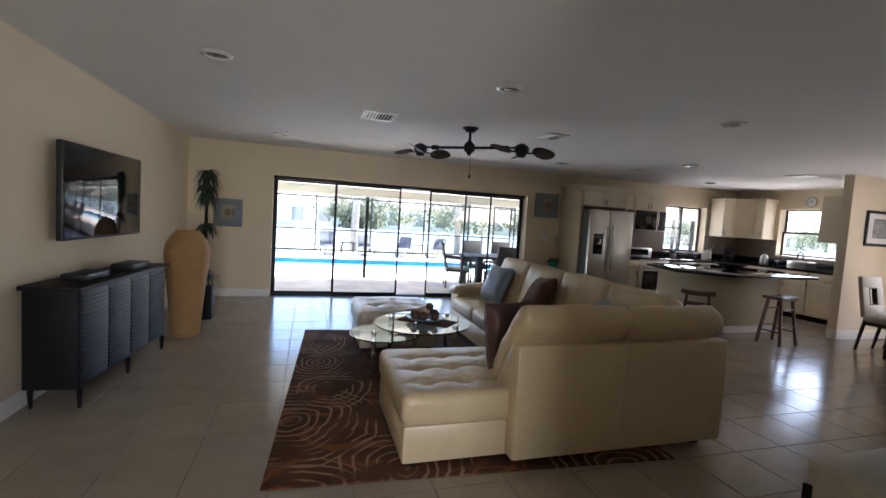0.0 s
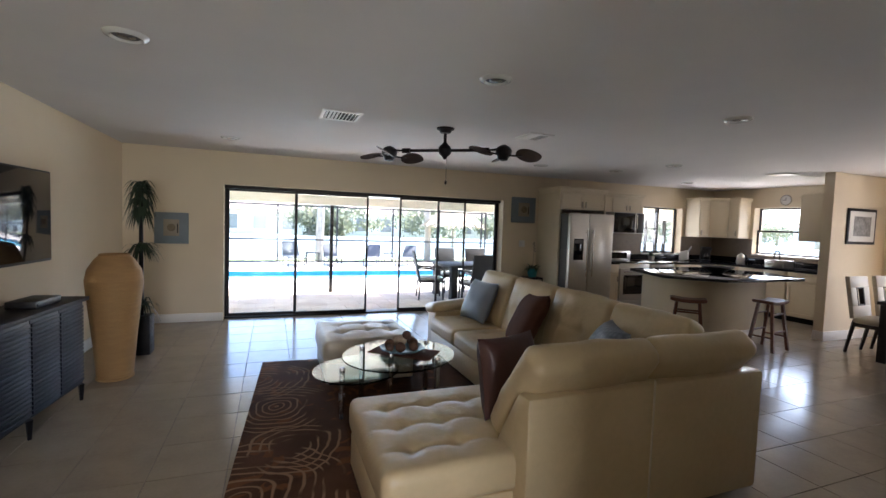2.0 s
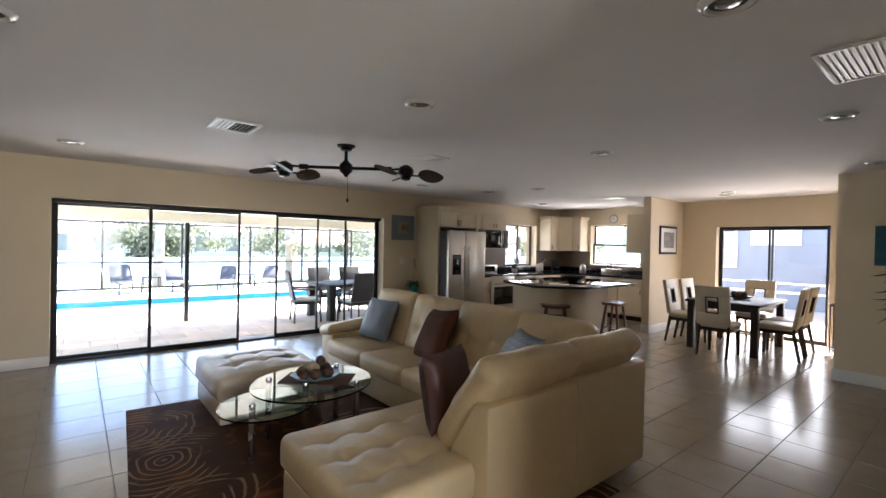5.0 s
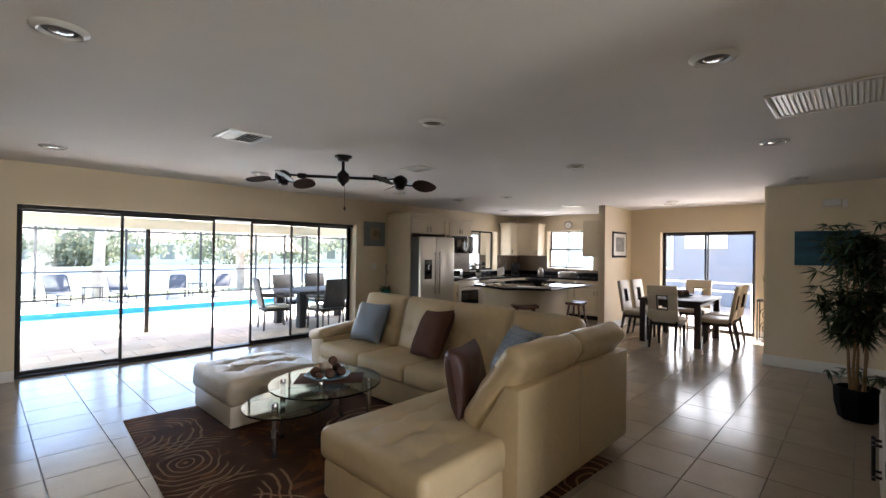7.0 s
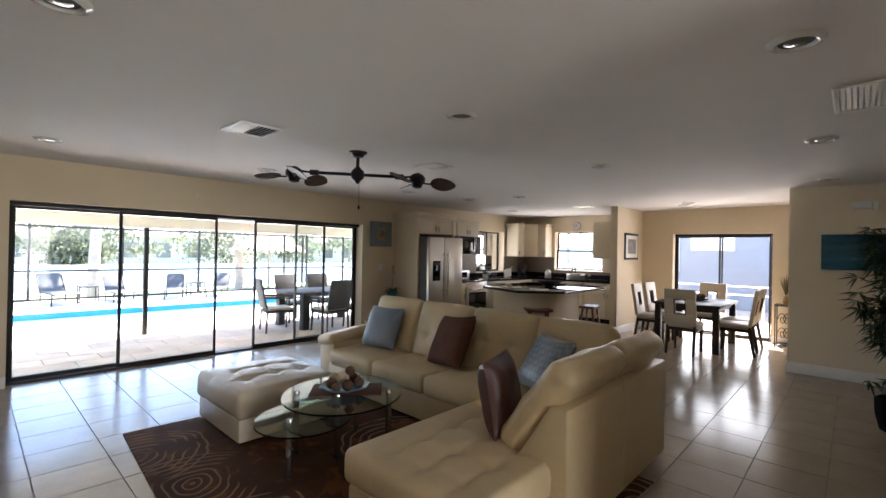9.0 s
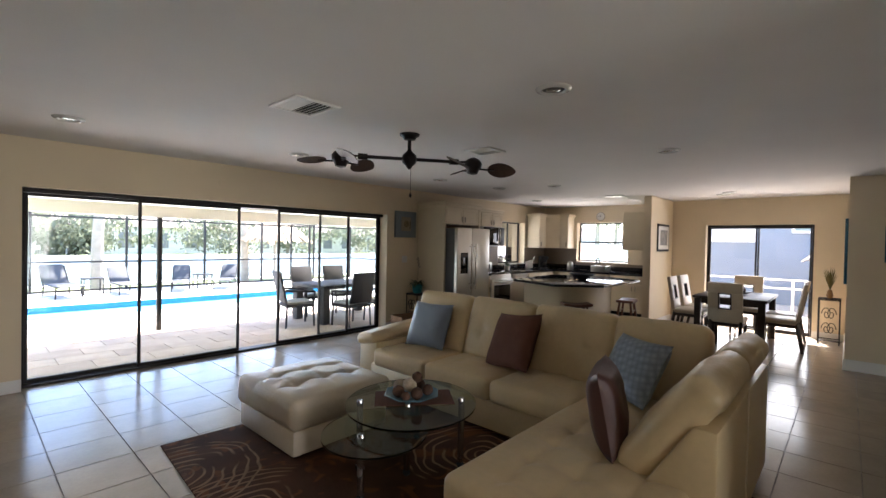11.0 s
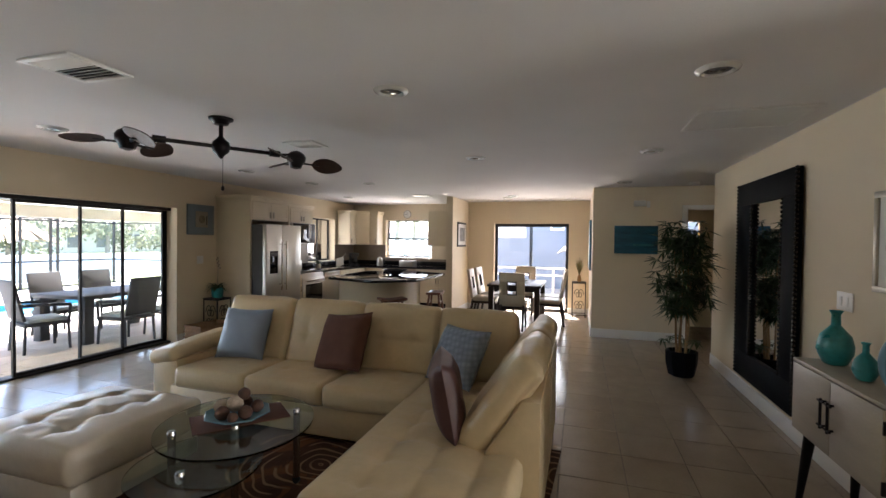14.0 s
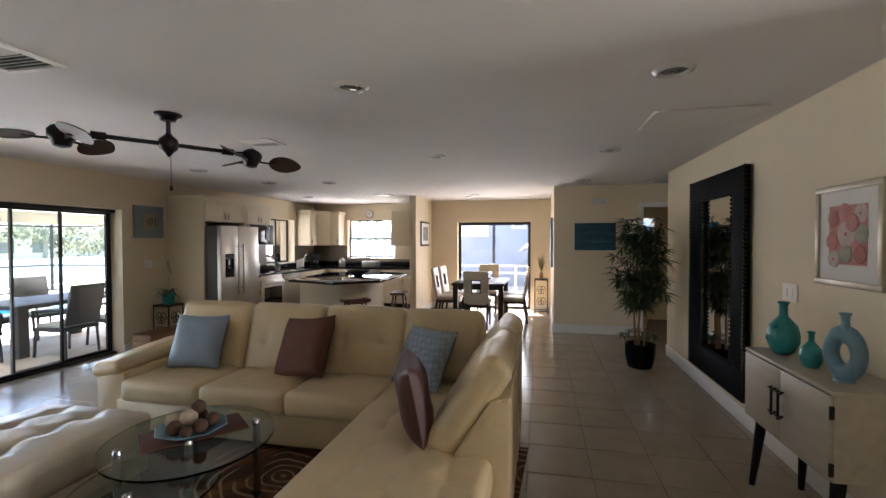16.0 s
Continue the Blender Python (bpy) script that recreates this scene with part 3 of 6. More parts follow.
# ---- living room ----
LEATHER = material("cream_leather", (0.61, 0.475, 0.28), 0.36, vary=0.07, scale=4, fine=26, bump=0.16, rough_vary=0.1)
LEATHER_W = material("pale_cream_leather", (0.60, 0.52, 0.40), 0.36, vary=0.06, scale=4, fine=26, bump=0.14, rough_vary=0.1)
BLACK_WOOD = material("black_stained_wood", (0.012, 0.011, 0.012), 0.45, vary=0.3, scale=4, fine=90, bump=0.06, spec=0.15, stretch=(1, 1, 8))
SLATE = material("charcoal_painted_slats", (0.010, 0.013, 0.022), 0.42, vary=0.15, scale=5, fine=60, bump=0.03, spec=0.2)
DARK_WOOD = material("espresso_wood", (0.026, 0.017, 0.012), 0.45, vary=0.3, scale=5, fine=70, bump=0.05, spec=0.35, stretch=(1, 1, 6))
CHROME = material("brushed_steel", (0.55, 0.55, 0.55), 0.25, metal=1.0, vary=0.05, scale=8, fine=90, bump=0.0)
TABLE_GLASS = clear_glass("green_tinted_glass", (0.80, 0.92, 0.88))
SCREEN = material("black_tv_screen", (0.006, 0.006, 0.008), 0.06, vary=0.02, bump=0.0, rough_vary=0.01)
PLASTIC = material("black_plastic", (0.012, 0.012, 0.013), 0.4, vary=0.1, bump=0.02)
TAN_RIB = material("tan_ribbed_clay", (0.37, 0.21, 0.08), 0.7, vary=0.12, scale=6, fine=40, bump=0.2, stretch=(1, 1, 5))
BLUE_SATIN = material("pale_blue_satin", (0.25, 0.31, 0.40), 0.42, vary=0.08, scale=9, fine=150, bump=0.1)
BROWN_CLOTH = material("brown_woven_cloth", (0.12, 0.055, 0.038), 0.85, vary=0.15, scale=10, fine=180, bump=0.15, spec=0.15)
BROWN_SATIN = material("brown_satin", (0.085, 0.034, 0.027), 0.46, vary=0.12, scale=7, fine=40, bump=0.1)
TEAL = material("teal_glazed_ceramic", (0.02, 0.23, 0.24), 0.3, vary=0.3, scale=9, fine=50, bump=0.08)
BLUE_CERAMIC = material("dusty_blue_ceramic", (0.11, 0.22, 0.28), 0.35, vary=0.25, scale=9, fine=50, bump=0.08)
CONSOLE_WOOD = material("silver_washed_wood", (0.38, 0.34, 0.27), 0.42, vary=0.14, scale=3, fine=40, bump=0.05, stretch=(1, 6, 6))
WHITE_METAL = material("white_enamel", (0.75, 0.74, 0.71), 0.4, vary=0.03, bump=0.01)
# near-black colour standing in for the shade inside a vent
DUCT_SHADE = material("painted_duct_shade", (0.05, 0.05, 0.05), 0.8, vary=0.1, bump=0.0)
PLANT = material("bamboo_leaf_green", (0.030, 0.065, 0.020), 0.45, vary=0.4, scale=8, fine=40, bump=0.03)
PLANT_DARK = material("dark_trailing_leaf", (0.018, 0.035, 0.016), 0.5, vary=0.4, scale=8, fine=40, bump=0.03)
CANE = material("brown_bamboo_cane", (0.26, 0.15, 0.06), 0.5, vary=0.25, scale=10, fine=60, bump=0.1)


def soft_box(bm, size, radius=0.06, puff=0.03, tufts=(), depth=0.03, spread=0.055, n=22, m=None, wrinkle=0.0, seed=0):
    """A padded cushion, centred, with rounded edges, bulging faces and buttoned dimples on its top."""
    sx, sy, sz = (s / 2 for s in size)
    nx, ny, nz = n, n, 6
    grid = {}

    def vert(i, j, k):
        if (i, j, k) in grid:
            return grid[i, j, k]
        u, v, w = 2 * i / nx - 1, 2 * j / ny - 1, 2 * k / nz - 1
        p = Vector((u * sx, v * sy, w * sz))
        r = min(radius, sx, sy, sz)
        inner = Vector((max(-sx + r, min(sx - r, p.x)), max(-sy + r, min(sy - r, p.y)), max(-sz + r, min(sz - r, p.z))))
        d = p - inner
        if d.length > 1e-6:
            p = inner + d.normalized() * r if d.length > r * 0.98 else p
        bulge = (1 - u * u) * (1 - v * v)
        p.z += puff * bulge * w
        p.x += puff * 0.5 * (1 - v * v) * (1 - w * w) * u
        p.y += puff * 0.5 * (1 - u * u) * (1 - w * w) * v
        if w > 0.5:
            for tx, ty in tufts:
                q = ((p.x - tx) ** 2 + (p.y - ty) ** 2) / spread ** 2
                p.z -= depth * math.exp(-q) + depth * 0.30 * math.exp(-min((p.x - tx) ** 2, (p.y - ty) ** 2) / (0.018 ** 2) - q * 0.10)
        if wrinkle:
            p += Vector((noise.noise(p * 7 + Vector((seed, 0, 0))), noise.noise(p * 7 + Vector((0, seed, 9))), noise.noise(p * 7 + Vector((5, 0, seed))))) * wrinkle
        grid[i, j, k] = bm.verts.new(m @ p if m is not None else p)
        return grid[i, j, k]

    for i in range(nx):
        for j in range(ny):
            bm.faces.new([vert(i, j, nz), vert(i + 1, j, nz), vert(i + 1, j + 1, nz), vert(i, j + 1, nz)])
            bm.faces.new([vert(i, j, 0), vert(i, j + 1, 0), vert(i + 1, j + 1, 0), vert(i + 1, j, 0)])
    for k in range(nz):
        for i in range(nx):
            bm.faces.new([vert(i, 0, k), vert(i + 1, 0, k), vert(i + 1, 0, k + 1), vert(i, 0, k + 1)])
            bm.faces.new([vert(i, ny, k), vert(i, ny, k + 1), vert(i + 1, ny, k + 1), vert(i + 1, ny, k)])
        for j in range(ny):
            bm.faces.new([vert(0, j, k), vert(0, j, k + 1), vert(0, j + 1, k + 1), vert(0, j + 1, k)])
            bm.faces.new([vert(nx, j, k), vert(nx, j + 1, k), vert(nx, j + 1, k + 1), vert(nx, j, k + 1)])


def soft_part(name, size, m, mat, parent, label="", **kw):
    bm = bmesh.new()
    soft_box(bm, size, m=m, **kw)
    ob = part(name, bm, mat, parent, label)
    return ob


sofa = thing("sectional_sofa", "cream leather sectional sofa with a tufted chaise standing on the rug", "sofa")
# bases
boxes("base", LEATHER, sofa, (2.58, 4.44, 0.06, 3.42, 6.62, 0.30), bevel=0.02)
boxes("chaise_base", LEATHER, sofa, (1.31, 3.60, 0.05, 3.42, 4.44, 0.27), bevel=0.02)
# tufted chaise
tufts = [(-0.72 + 0.235 * i, -0.26 + 0.235 * j) for i in range(7) for j in range(3)]
soft_part("chaise_cushion", (1.80, 0.90, 0.19), pose(2.20, 4.04, 0.355), LEATHER, sofa, radius=0.05, puff=0.012, tufts=tufts, depth=0.019, spread=0.05, n=72)
# seat cushions of the long side
for y in (4.79, 5.49, 6.19):
    tf = [(sx * 0.19, sy * 0.17) for sx in (-0.6, 0.6) for sy in (-0.8, 0.8)]
    soft_part("seat_cushion", (0.74, 0.70, 0.17), pose(2.905, y, 0.375), LEATHER, sofa, radius=0.045, puff=0.020, tufts=tf, depth=0.010, spread=0.04, n=34, wrinkle=0.003, seed=y)
# back frames
bm = bmesh.new()
box(bm, 3.26, 3.62, 0.06, 3.465, 6.64, 0.78, bevel=0.03)
part("long_back", bm, LEATHER, sofa)
bm = bmesh.new()
prof = [(3.50, 0.06), (3.80, 0.06), (3.80, 0.42), (3.60, 0.74), (3.50, 0.74)]
front = [bm.verts.new((1.93, y, z)) for y, z in prof]
rear = [bm.verts.new((3.475, y, z)) for y, z in prof]
bm.faces.new(front)
bm.faces.new(rear[::-1])
for k in range(5):
    bm.faces.new((front[k], rear[k], rear[(k + 1) % 5], front[(k + 1) % 5]))
bmesh.ops.bevel(bm, geom=list(bm.edges), offset=0.022, segments=2, profile=0.5, affect="EDGES")
part("chaise_back", bm, LEATHER, sofa)
# back cushions
for y in (4.78, 5.48, 6.20):
    tf = [(-0.02, sy * 0.15) for sy in (-1, 1)]
    soft_part("back_cushion", (0.58, 0.715, 0.20), pose(3.215, y, 0.69, ry=-72), LEATHER, sofa, radius=0.055, puff=0.035, tufts=tf, depth=0.020, spread=0.05, n=34, wrinkle=0.008, seed=y)
soft_part("corner_cushion", (0.56, 0.66, 0.19), pose(3.235, 4.12, 0.69, ry=-72), LEATHER, sofa, radius=0.055, puff=0.03, n=26, wrinkle=0.008, seed=2)
for x in (2.33, 3.05):
    soft_part("back_cushion", (0.76, 0.62, 0.17), pose(x, 3.72, 0.675, rx=126), LEATHER, sofa, radius=0.06, puff=0.028, n=40, wrinkle=0.010, seed=x)
# rolled arm
bm = bmesh.new()
box(bm, 2.62, 6.58, 0.06, 3.42, 6.86, 0.50, bevel=0.03)
part("arm", bm, LEATHER, sofa)
soft_part("arm_pad", (0.84, 0.30, 0.12), pose(3.01, 6.745, 0.545, rx=-10, ry=-5), LEATHER, sofa, radius=0.055, puff=0.015, n=24, wrinkle=0.005, seed=7)
for x, y in ((1.40, 3.68), (1.40, 4.36), (3.34, 3.60), (3.34, 6.78), (2.70, 6.78), (2.66, 4.5)):
    boxes("foot", BLACK_WOOD, sofa, (x - 0.03, y - 0.03, 0.012, x + 0.03, y + 0.03, 0.06), bevel=0.005)
# stitched seams of the back
boxes("seam", LEATHER_W, sofa, (2.655, 3.493, 0.10, 2.662, 3.5, 0.76))


def throw_pillow(label, size, m, mat, **kw):
    bm = bmesh.new()
    n = 20
    s = size / 2
    top, bot = {}, {}
    for i in range(n + 1):
        for j in range(n + 1):
            u, v = 2 * i / n - 1, 2 * j / n - 1
            pin = 1 - 0.09 * (1 - u * u) * abs(v) ** 3 - 0.09 * (1 - v * v) * abs(u) ** 3
            h = 0.085 * ((1 - u ** 4) * (1 - v ** 4)) ** 0.6 + noise.noise(Vector((u * 2, v * 2, size * 9))) * 0.012 * (1 - u * u) * (1 - v * v)
            x, y = u * s * (1 - 0.07 * (1 - v * v) * u * u), v * s * (1 - 0.07 * (1 - u * u) * v * v)
            top[i, j] = bm.verts.new((x, y, h + 0.004))
            bot[i, j] = bm.verts.new((x, y, -h - 0.004)) if 0 < i < n and 0 < j < n else top[i, j]
    for i in range(n):
        for j in range(n):
            bm.faces.new((top[i, j], top[i + 1, j], top[i + 1, j + 1], top[i, j + 1]))
            q = (bot[i, j], bot[i, j + 1], bot[i + 1, j + 1], bot[i + 1, j])
            if len(set(q)) > 2 and bm.faces.get(q) is None:
                bm.faces.new(q)
    ob = part("throw_pillow", bm, mat, None, m=m)
    return tagged(ob, label, "pillow", "throw pillows on the sofa")


DIAMOND = material("blue_grey_quilted_satin", (0.24, 0.29, 0.36), 0.36, vary=0.08, scale=9, fine=150, bump=0.08)
nt = DIAMOND.node_tree
wave = nt.nodes.new("ShaderNodeTexVoronoi")
wave.inputs["Scale"].default_value = 26
wave.inputs["Randomness"].default_value = 0.0
nt.links.new(nt.nodes.new("ShaderNodeNewGeometry").outputs["Position"], wave.inputs["Vector"])
mulc = nt.nodes.new("ShaderNodeMapRange")
mulc.inputs["From Max"].default_value, mulc.inputs["To Min"].default_value, mulc.inputs["To Max"].default_value = 0.7, 1.25, 0.7
nt.links.new(wave.outputs["Distance"], mulc.inputs["Value"])
tintd = nt.nodes.new("ShaderNodeMix")
tintd.data_type, tintd.blend_type = "RGBA", "MULTIPLY"
tintd.inputs["Factor"].default_value = 1
nt.links.new(nt.nodes["Principled BSDF"].inputs["Base Color"].links[0].from_socket, tintd.inputs["A"])
nt.links.new(mulc.outputs[0], tintd.inputs["B"])
nt.links.new(tintd.outputs["Result"], nt.nodes["Principled BSDF"].inputs["Base Color"])

throw_pillow("plain pale blue satin throw pillow leaning on the sofa back", 0.46, pose(2.98, 6.20, 0.685, 0, -66, 8), BLUE_SATIN)
throw_pillow("dark brown woven throw pillow leaning on the sofa back", 0.50, pose(2.97, 5.20, 0.69, 0, -62, -16) @ pose(0, 0, 0, 0, 0, 8), BROWN_CLOTH)
throw_pillow("blue-grey quilted throw pillow in the sofa corner", 0.46, pose(2.93, 4.20, 0.67, 0, -58, -28), DIAMOND)
throw_pillow("shiny brown satin throw pillow standing on the chaise", 0.44, pose(2.14, 4.05, 0.665, 79, 0, 17), BROWN_SATIN)

# ottoman
ott = thing("ottoman", "cream leather ottoman with a tufted top standing half on the rug", "ottoman", pose(0.08, 0.03, 0))
boxes("base", LEATHER_W, ott, (1.24, 5.82, 0.03, 2.06, 6.66, 0.21), bevel=0.02)
soft_part("cushion", (0.86, 0.88, 0.22), pose(1.65, 6.24, 0.315), LEATHER_W, ott, radius=0.05, puff=0.035, tufts=[(a * 0.24, b * 0.14) for a in (-1, 0, 1) for b in (-1, 1)], depth=0.026, spread=0.055, n=60, wrinkle=0.007, seed=4)
for sx in (1.30, 2.0):
    for sy in (5.88, 6.60):
        boxes("foot", BLACK_WOOD, ott, (sx - 0.025, sy - 0.025, 0.0, sx + 0.025, sy + 0.025, 0.03))

# rug
RUG = material("dark_brown_rug_pile", (0.085, 0.040, 0.022), 0.95, vary=0.45, scale=3, fine=150, bump=0.4, spec=0.1)
nt = RUG.node_tree
pos = nt.nodes.new("ShaderNodeNewGeometry").outputs["Position"]
lines = None
for cx, cy, freq, lo, hi in ((0.85, 4.45, 26, 0.05, 0.62), (1.05, 5.65, 28, 0.05, 0.48), (0.85, 3.55, 24, 0.1, 0.45), (2.45, 5.1, 24, 0.1, 0.6), (2.8, 3.5, 26, 0.05, 0.5), (1.9, 3.3, 26, 0.1, 0.4), (1.15, 4.95, 28, 0.02, 0.36), (0.9, 6.3, 26, 0.05, 0.5), (1.5, 3.75, 26, 0.05, 0.45)):
    shift = nt.nodes.new("ShaderNodeVectorMath")
    shift.operation = "SUBTRACT"
    nt.links.new(pos, shift.inputs[0])
    shift.inputs[1].default_value = (cx, cy, 0.012)
    warp = nt.nodes.new("ShaderNodeTexNoise")
    warp.inputs["Scale"].default_value = 2.2
    nt.links.new(shift.outputs[0], warp.inputs["Vector"])
    scaled = nt.nodes.new("ShaderNodeVectorMath")
    scaled.operation = "MULTIPLY_ADD"
    nt.links.new(warp.outputs["Color"], scaled.inputs[0])
    scaled.inputs[1].default_value = (0.26, 0.22, 0)
    nt.links.new(shift.outputs[0], scaled.inputs[2])
    length = nt.nodes.new("ShaderNodeVectorMath")
    length.operation = "LENGTH"
    nt.links.new(scaled.outputs[0], length.inputs[0])
    mult = nt.nodes.new("ShaderNodeMath")
    mult.operation = "MULTIPLY"
    nt.links.new(length.outputs["Value"], mult.inputs[0])
    mult.inputs[1].default_value = freq * 3.9
    sine = nt.nodes.new("ShaderNodeMath")
    sine.operation = "SINE"
    nt.links.new(mult.outputs[0], sine.inputs[0])
    thin = nt.nodes.new("ShaderNodeMapRange")
    thin.inputs["From Min"].default_value, thin.inputs["From Max"].default_value = 0.55, 0.90
    nt.links.new(sine.outputs[0], thin.inputs["Value"])
    ring = nt.nodes.new("ShaderNodeMapRange")
    ring.inputs["From Min"].default_value, ring.inputs["From Max"].default_value = hi, hi - 0.04
    nt.links.new(length.outputs["Value"], ring.inputs["Value"])
    both = nt.nodes.new("ShaderNodeMath")
    both.operation = "MULTIPLY"
    nt.links.new(thin.outputs[0], both.inputs[0])
    nt.links.new(ring.outputs[0], both.inputs[1])
    if lines is None:
        lines = both.outputs[0]
    else:
        most = nt.nodes.new("ShaderNodeMath")
        most.operation = "MAXIMUM"
        nt.links.new(lines, most.inputs[0])
        nt.links.new(both.outputs[0], most.inputs[1])
        lines = most.outputs[0]
patch = nt.nodes.new("ShaderNodeTexNoise")
patch.inputs["Scale"].default_value = 2.7
nt.links.new(pos, patch.inputs["Vector"])
sel = nt.nodes.new("ShaderNodeMapRange")
sel.inputs["From Min"].default_value, sel.inputs["From Max"].default_value = 0.42, 0.52
nt.links.new(patch.outputs["Fac"], sel.inputs["Value"])
fin = nt.nodes.new("ShaderNodeMath")
fin.operation = "MULTIPLY"
nt.links.new(lines, fin.inputs[0])
nt.links.new(sel.outputs[0], fin.inputs[1])
hue = nt.nodes.new("ShaderNodeMix")
hue.data_type = "RGBA"
hue.inputs["A"].default_value, hue.inputs["B"].default_value = (0.34, 0.24, 0.15, 1), (0.28, 0.13, 0.055, 1)
nt.links.new(patch.outputs["Fac"], hue.inputs["Factor"])
blend = nt.nodes.new("ShaderNodeMix")
blend.data_type = "RGBA"
nt.links.new(fin.outputs[0], blend.inputs["Factor"])
rust = nt.nodes.new("ShaderNodeTexNoise")
rust.inputs["Scale"].default_value, rust.inputs["Detail"].default_value, rust.inputs["Distortion"].default_value = 3.2, 2.0, 1.6
nt.links.new(pos, rust.inputs["Vector"])
leafy = nt.nodes.new("ShaderNodeMapRange")
leafy.inputs["From Min"].default_value, leafy.inputs["From Max"].default_value = 0.57, 0.62
nt.links.new(rust.outputs["Fac"], leafy.inputs["Value"])
ground = nt.nodes.new("ShaderNodeMix")
ground.data_type = "RGBA"
nt.links.new(leafy.outputs[0], ground.inputs["Factor"])
nt.links.new(nt.nodes["Principled BSDF"].inputs["Base Color"].links[0].from_socket, ground.inputs["A"])
ground.inputs["B"].default_value = (0.17, 0.065, 0.026, 1)
nt.links.new(ground.outputs["Result"], blend.inputs["A"])
nt.links.new(hue.outputs["Result"], blend.inputs["B"])
nt.links.new(blend.outputs["Result"], nt.nodes["Principled BSDF"].inputs["Base Color"])
bm = bmesh.new()
box(bm, -1.23, -1.58, 0.0005, 1.23, 1.58, 0.012, bevel=0.005)
tagged(part("rug", bm, RUG, None, m=pose(1.91, 5.09, 0, rz=-3.5)), "dark brown area rug with swirling tan lines", "rug")

# glass coffee table: two round panes on steel legs
ct = thing("coffee_table", "two-tier round glass coffee table on brushed steel legs", "coffee table", pose(0.04, 0.08, 0))


def disc(bm, cx, cy, rx, ry, z0, z1, turn=0, sides=64):
    made = bmesh.ops.create_cone(bm, cap_ends=True, segments=sides, radius1=1, radius2=1, depth=1, matrix=pose(cx, cy, (z0 + z1) / 2, rz=turn) @ Matrix.Diagonal((rx, ry, z1 - z0, 1)))
    return made


bm = bmesh.new()
disc(bm, 1.78, 5.15, 0.465, 0.425, 0.450, 0.462, 35)
part("glass_top", bm, TABLE_GLASS, ct)
bm = bmesh.new()
disc(bm, 1.43, 5.09, 0.335, 0.31, 0.375, 0.386, 35)
part("lower_glass", bm, TABLE_GLASS, ct)
for x, y, z in ((2.10, 5.42, 0.45), (2.02, 4.92, 0.45), (1.52, 5.36, 0.45), (1.32, 5.08, 0.375), (1.70, 5.10, 0.45)):
    bm = bmesh.new()
    rod(bm, (x, y, 0.055), (x, y, z), 0.021, sides=16)
    leg = part("leg", bm, CHROME, ct)
    bm = bmesh.new()
    rod(bm, (x, y, z + 0.012), (x, y, z + 0.03), 0.024, 0.020, sides=16)
    part("cap", bm, CHROME, leg)
    bm = bmesh.new()
    rod(bm, (x - 0.012, y, 0.034), (x + 0.012, y, 0.034), 0.022, sides=14)
    part("castor", bm, PLASTIC, leg)

# runner, dish and decorative balls
bm = bmesh.new()
box(bm, -0.26, -0.14, 0, 0.26, 0.14, 0.004, bevel=0.001)
tagged(part("table_runner", bm, BROWN_CLOTH, None, m=pose(1.87, 5.26, 0.4625, rz=-40)), "small brown woven runner lying under the dish", "runner")
bm = bmesh.new()
lathe(bm, [(0.07, 0), (0.13, 0.012), (0.19, 0.035), (0.185, 0.04), (0.12, 0.02), (0.0, 0.014)], 8)
tagged(part("dish", bm, BLUE_CERAMIC, None, m=pose(1.85, 5.26, 0.468, rz=20)), "shallow blue glazed dish on the glass table", "dish")
rnd = random.Random(3)
BALL_B = material("brown_twig_ball", (0.10, 0.05, 0.03), 0.8, vary=0.4, scale=30, fine=120, bump=0.5)
BALL_W = material("pale_rope_ball", (0.48, 0.38, 0.28), 0.8, vary=0.25, scale=30, fine=120, bump=0.5)
for k, (dx, dy, r, dz) in enumerate(((0.10, 0.03, 0.040, 0.058), (-0.02, 0.10, 0.043, 0.060), (-0.10, 0.02, 0.040, 0.058), (-0.04, -0.09, 0.040, 0.057), (0.07, -0.08, 0.037, 0.055), (-0.01, 0.01, 0.047, 0.085), (0.10, 0.11, 0.030, 0.054), (-0.12, -0.07, 0.030, 0.052), (0.03, -0.02, 0.036, 0.135))):
    bm = bmesh.new()
    bmesh.ops.create_icosphere(bm, subdivisions=3, radius=r)
    for v in bm.verts:
        v.co *= 1 + 0.07 * noise.noise(v.co * 60 + Vector((k, 0, 0)))
    tagged(part("decorative_ball", bm, BALL_W if k in (1, 5) else BALL_B, None, m=pose(1.85 + dx, 5.26 + dy, 0.470 + dz)), "pale rope ball in the blue dish" if k in (1, 5) else "brown twig ball in the blue dish", "decoration", "balls in the dish")

# television, media cabinet
tv = thing("television", "large black flat television mounted on the wall", "television", pose(-0.91, 5.80, 1.46, rz=-3))
boxes("housing", PLASTIC, tv, (-0.025, -0.66, -0.365, 0.02, 0.66, 0.365), bevel=0.008)
boxes("screen", SCREEN, tv, (0.0202, -0.645, -0.343, 0.0225, 0.645, 0.349), bevel=0.0008)
boxes("mount", PLASTIC, tv, (-0.088, -0.2, -0.15, -0.025, 0.2, 0.15))

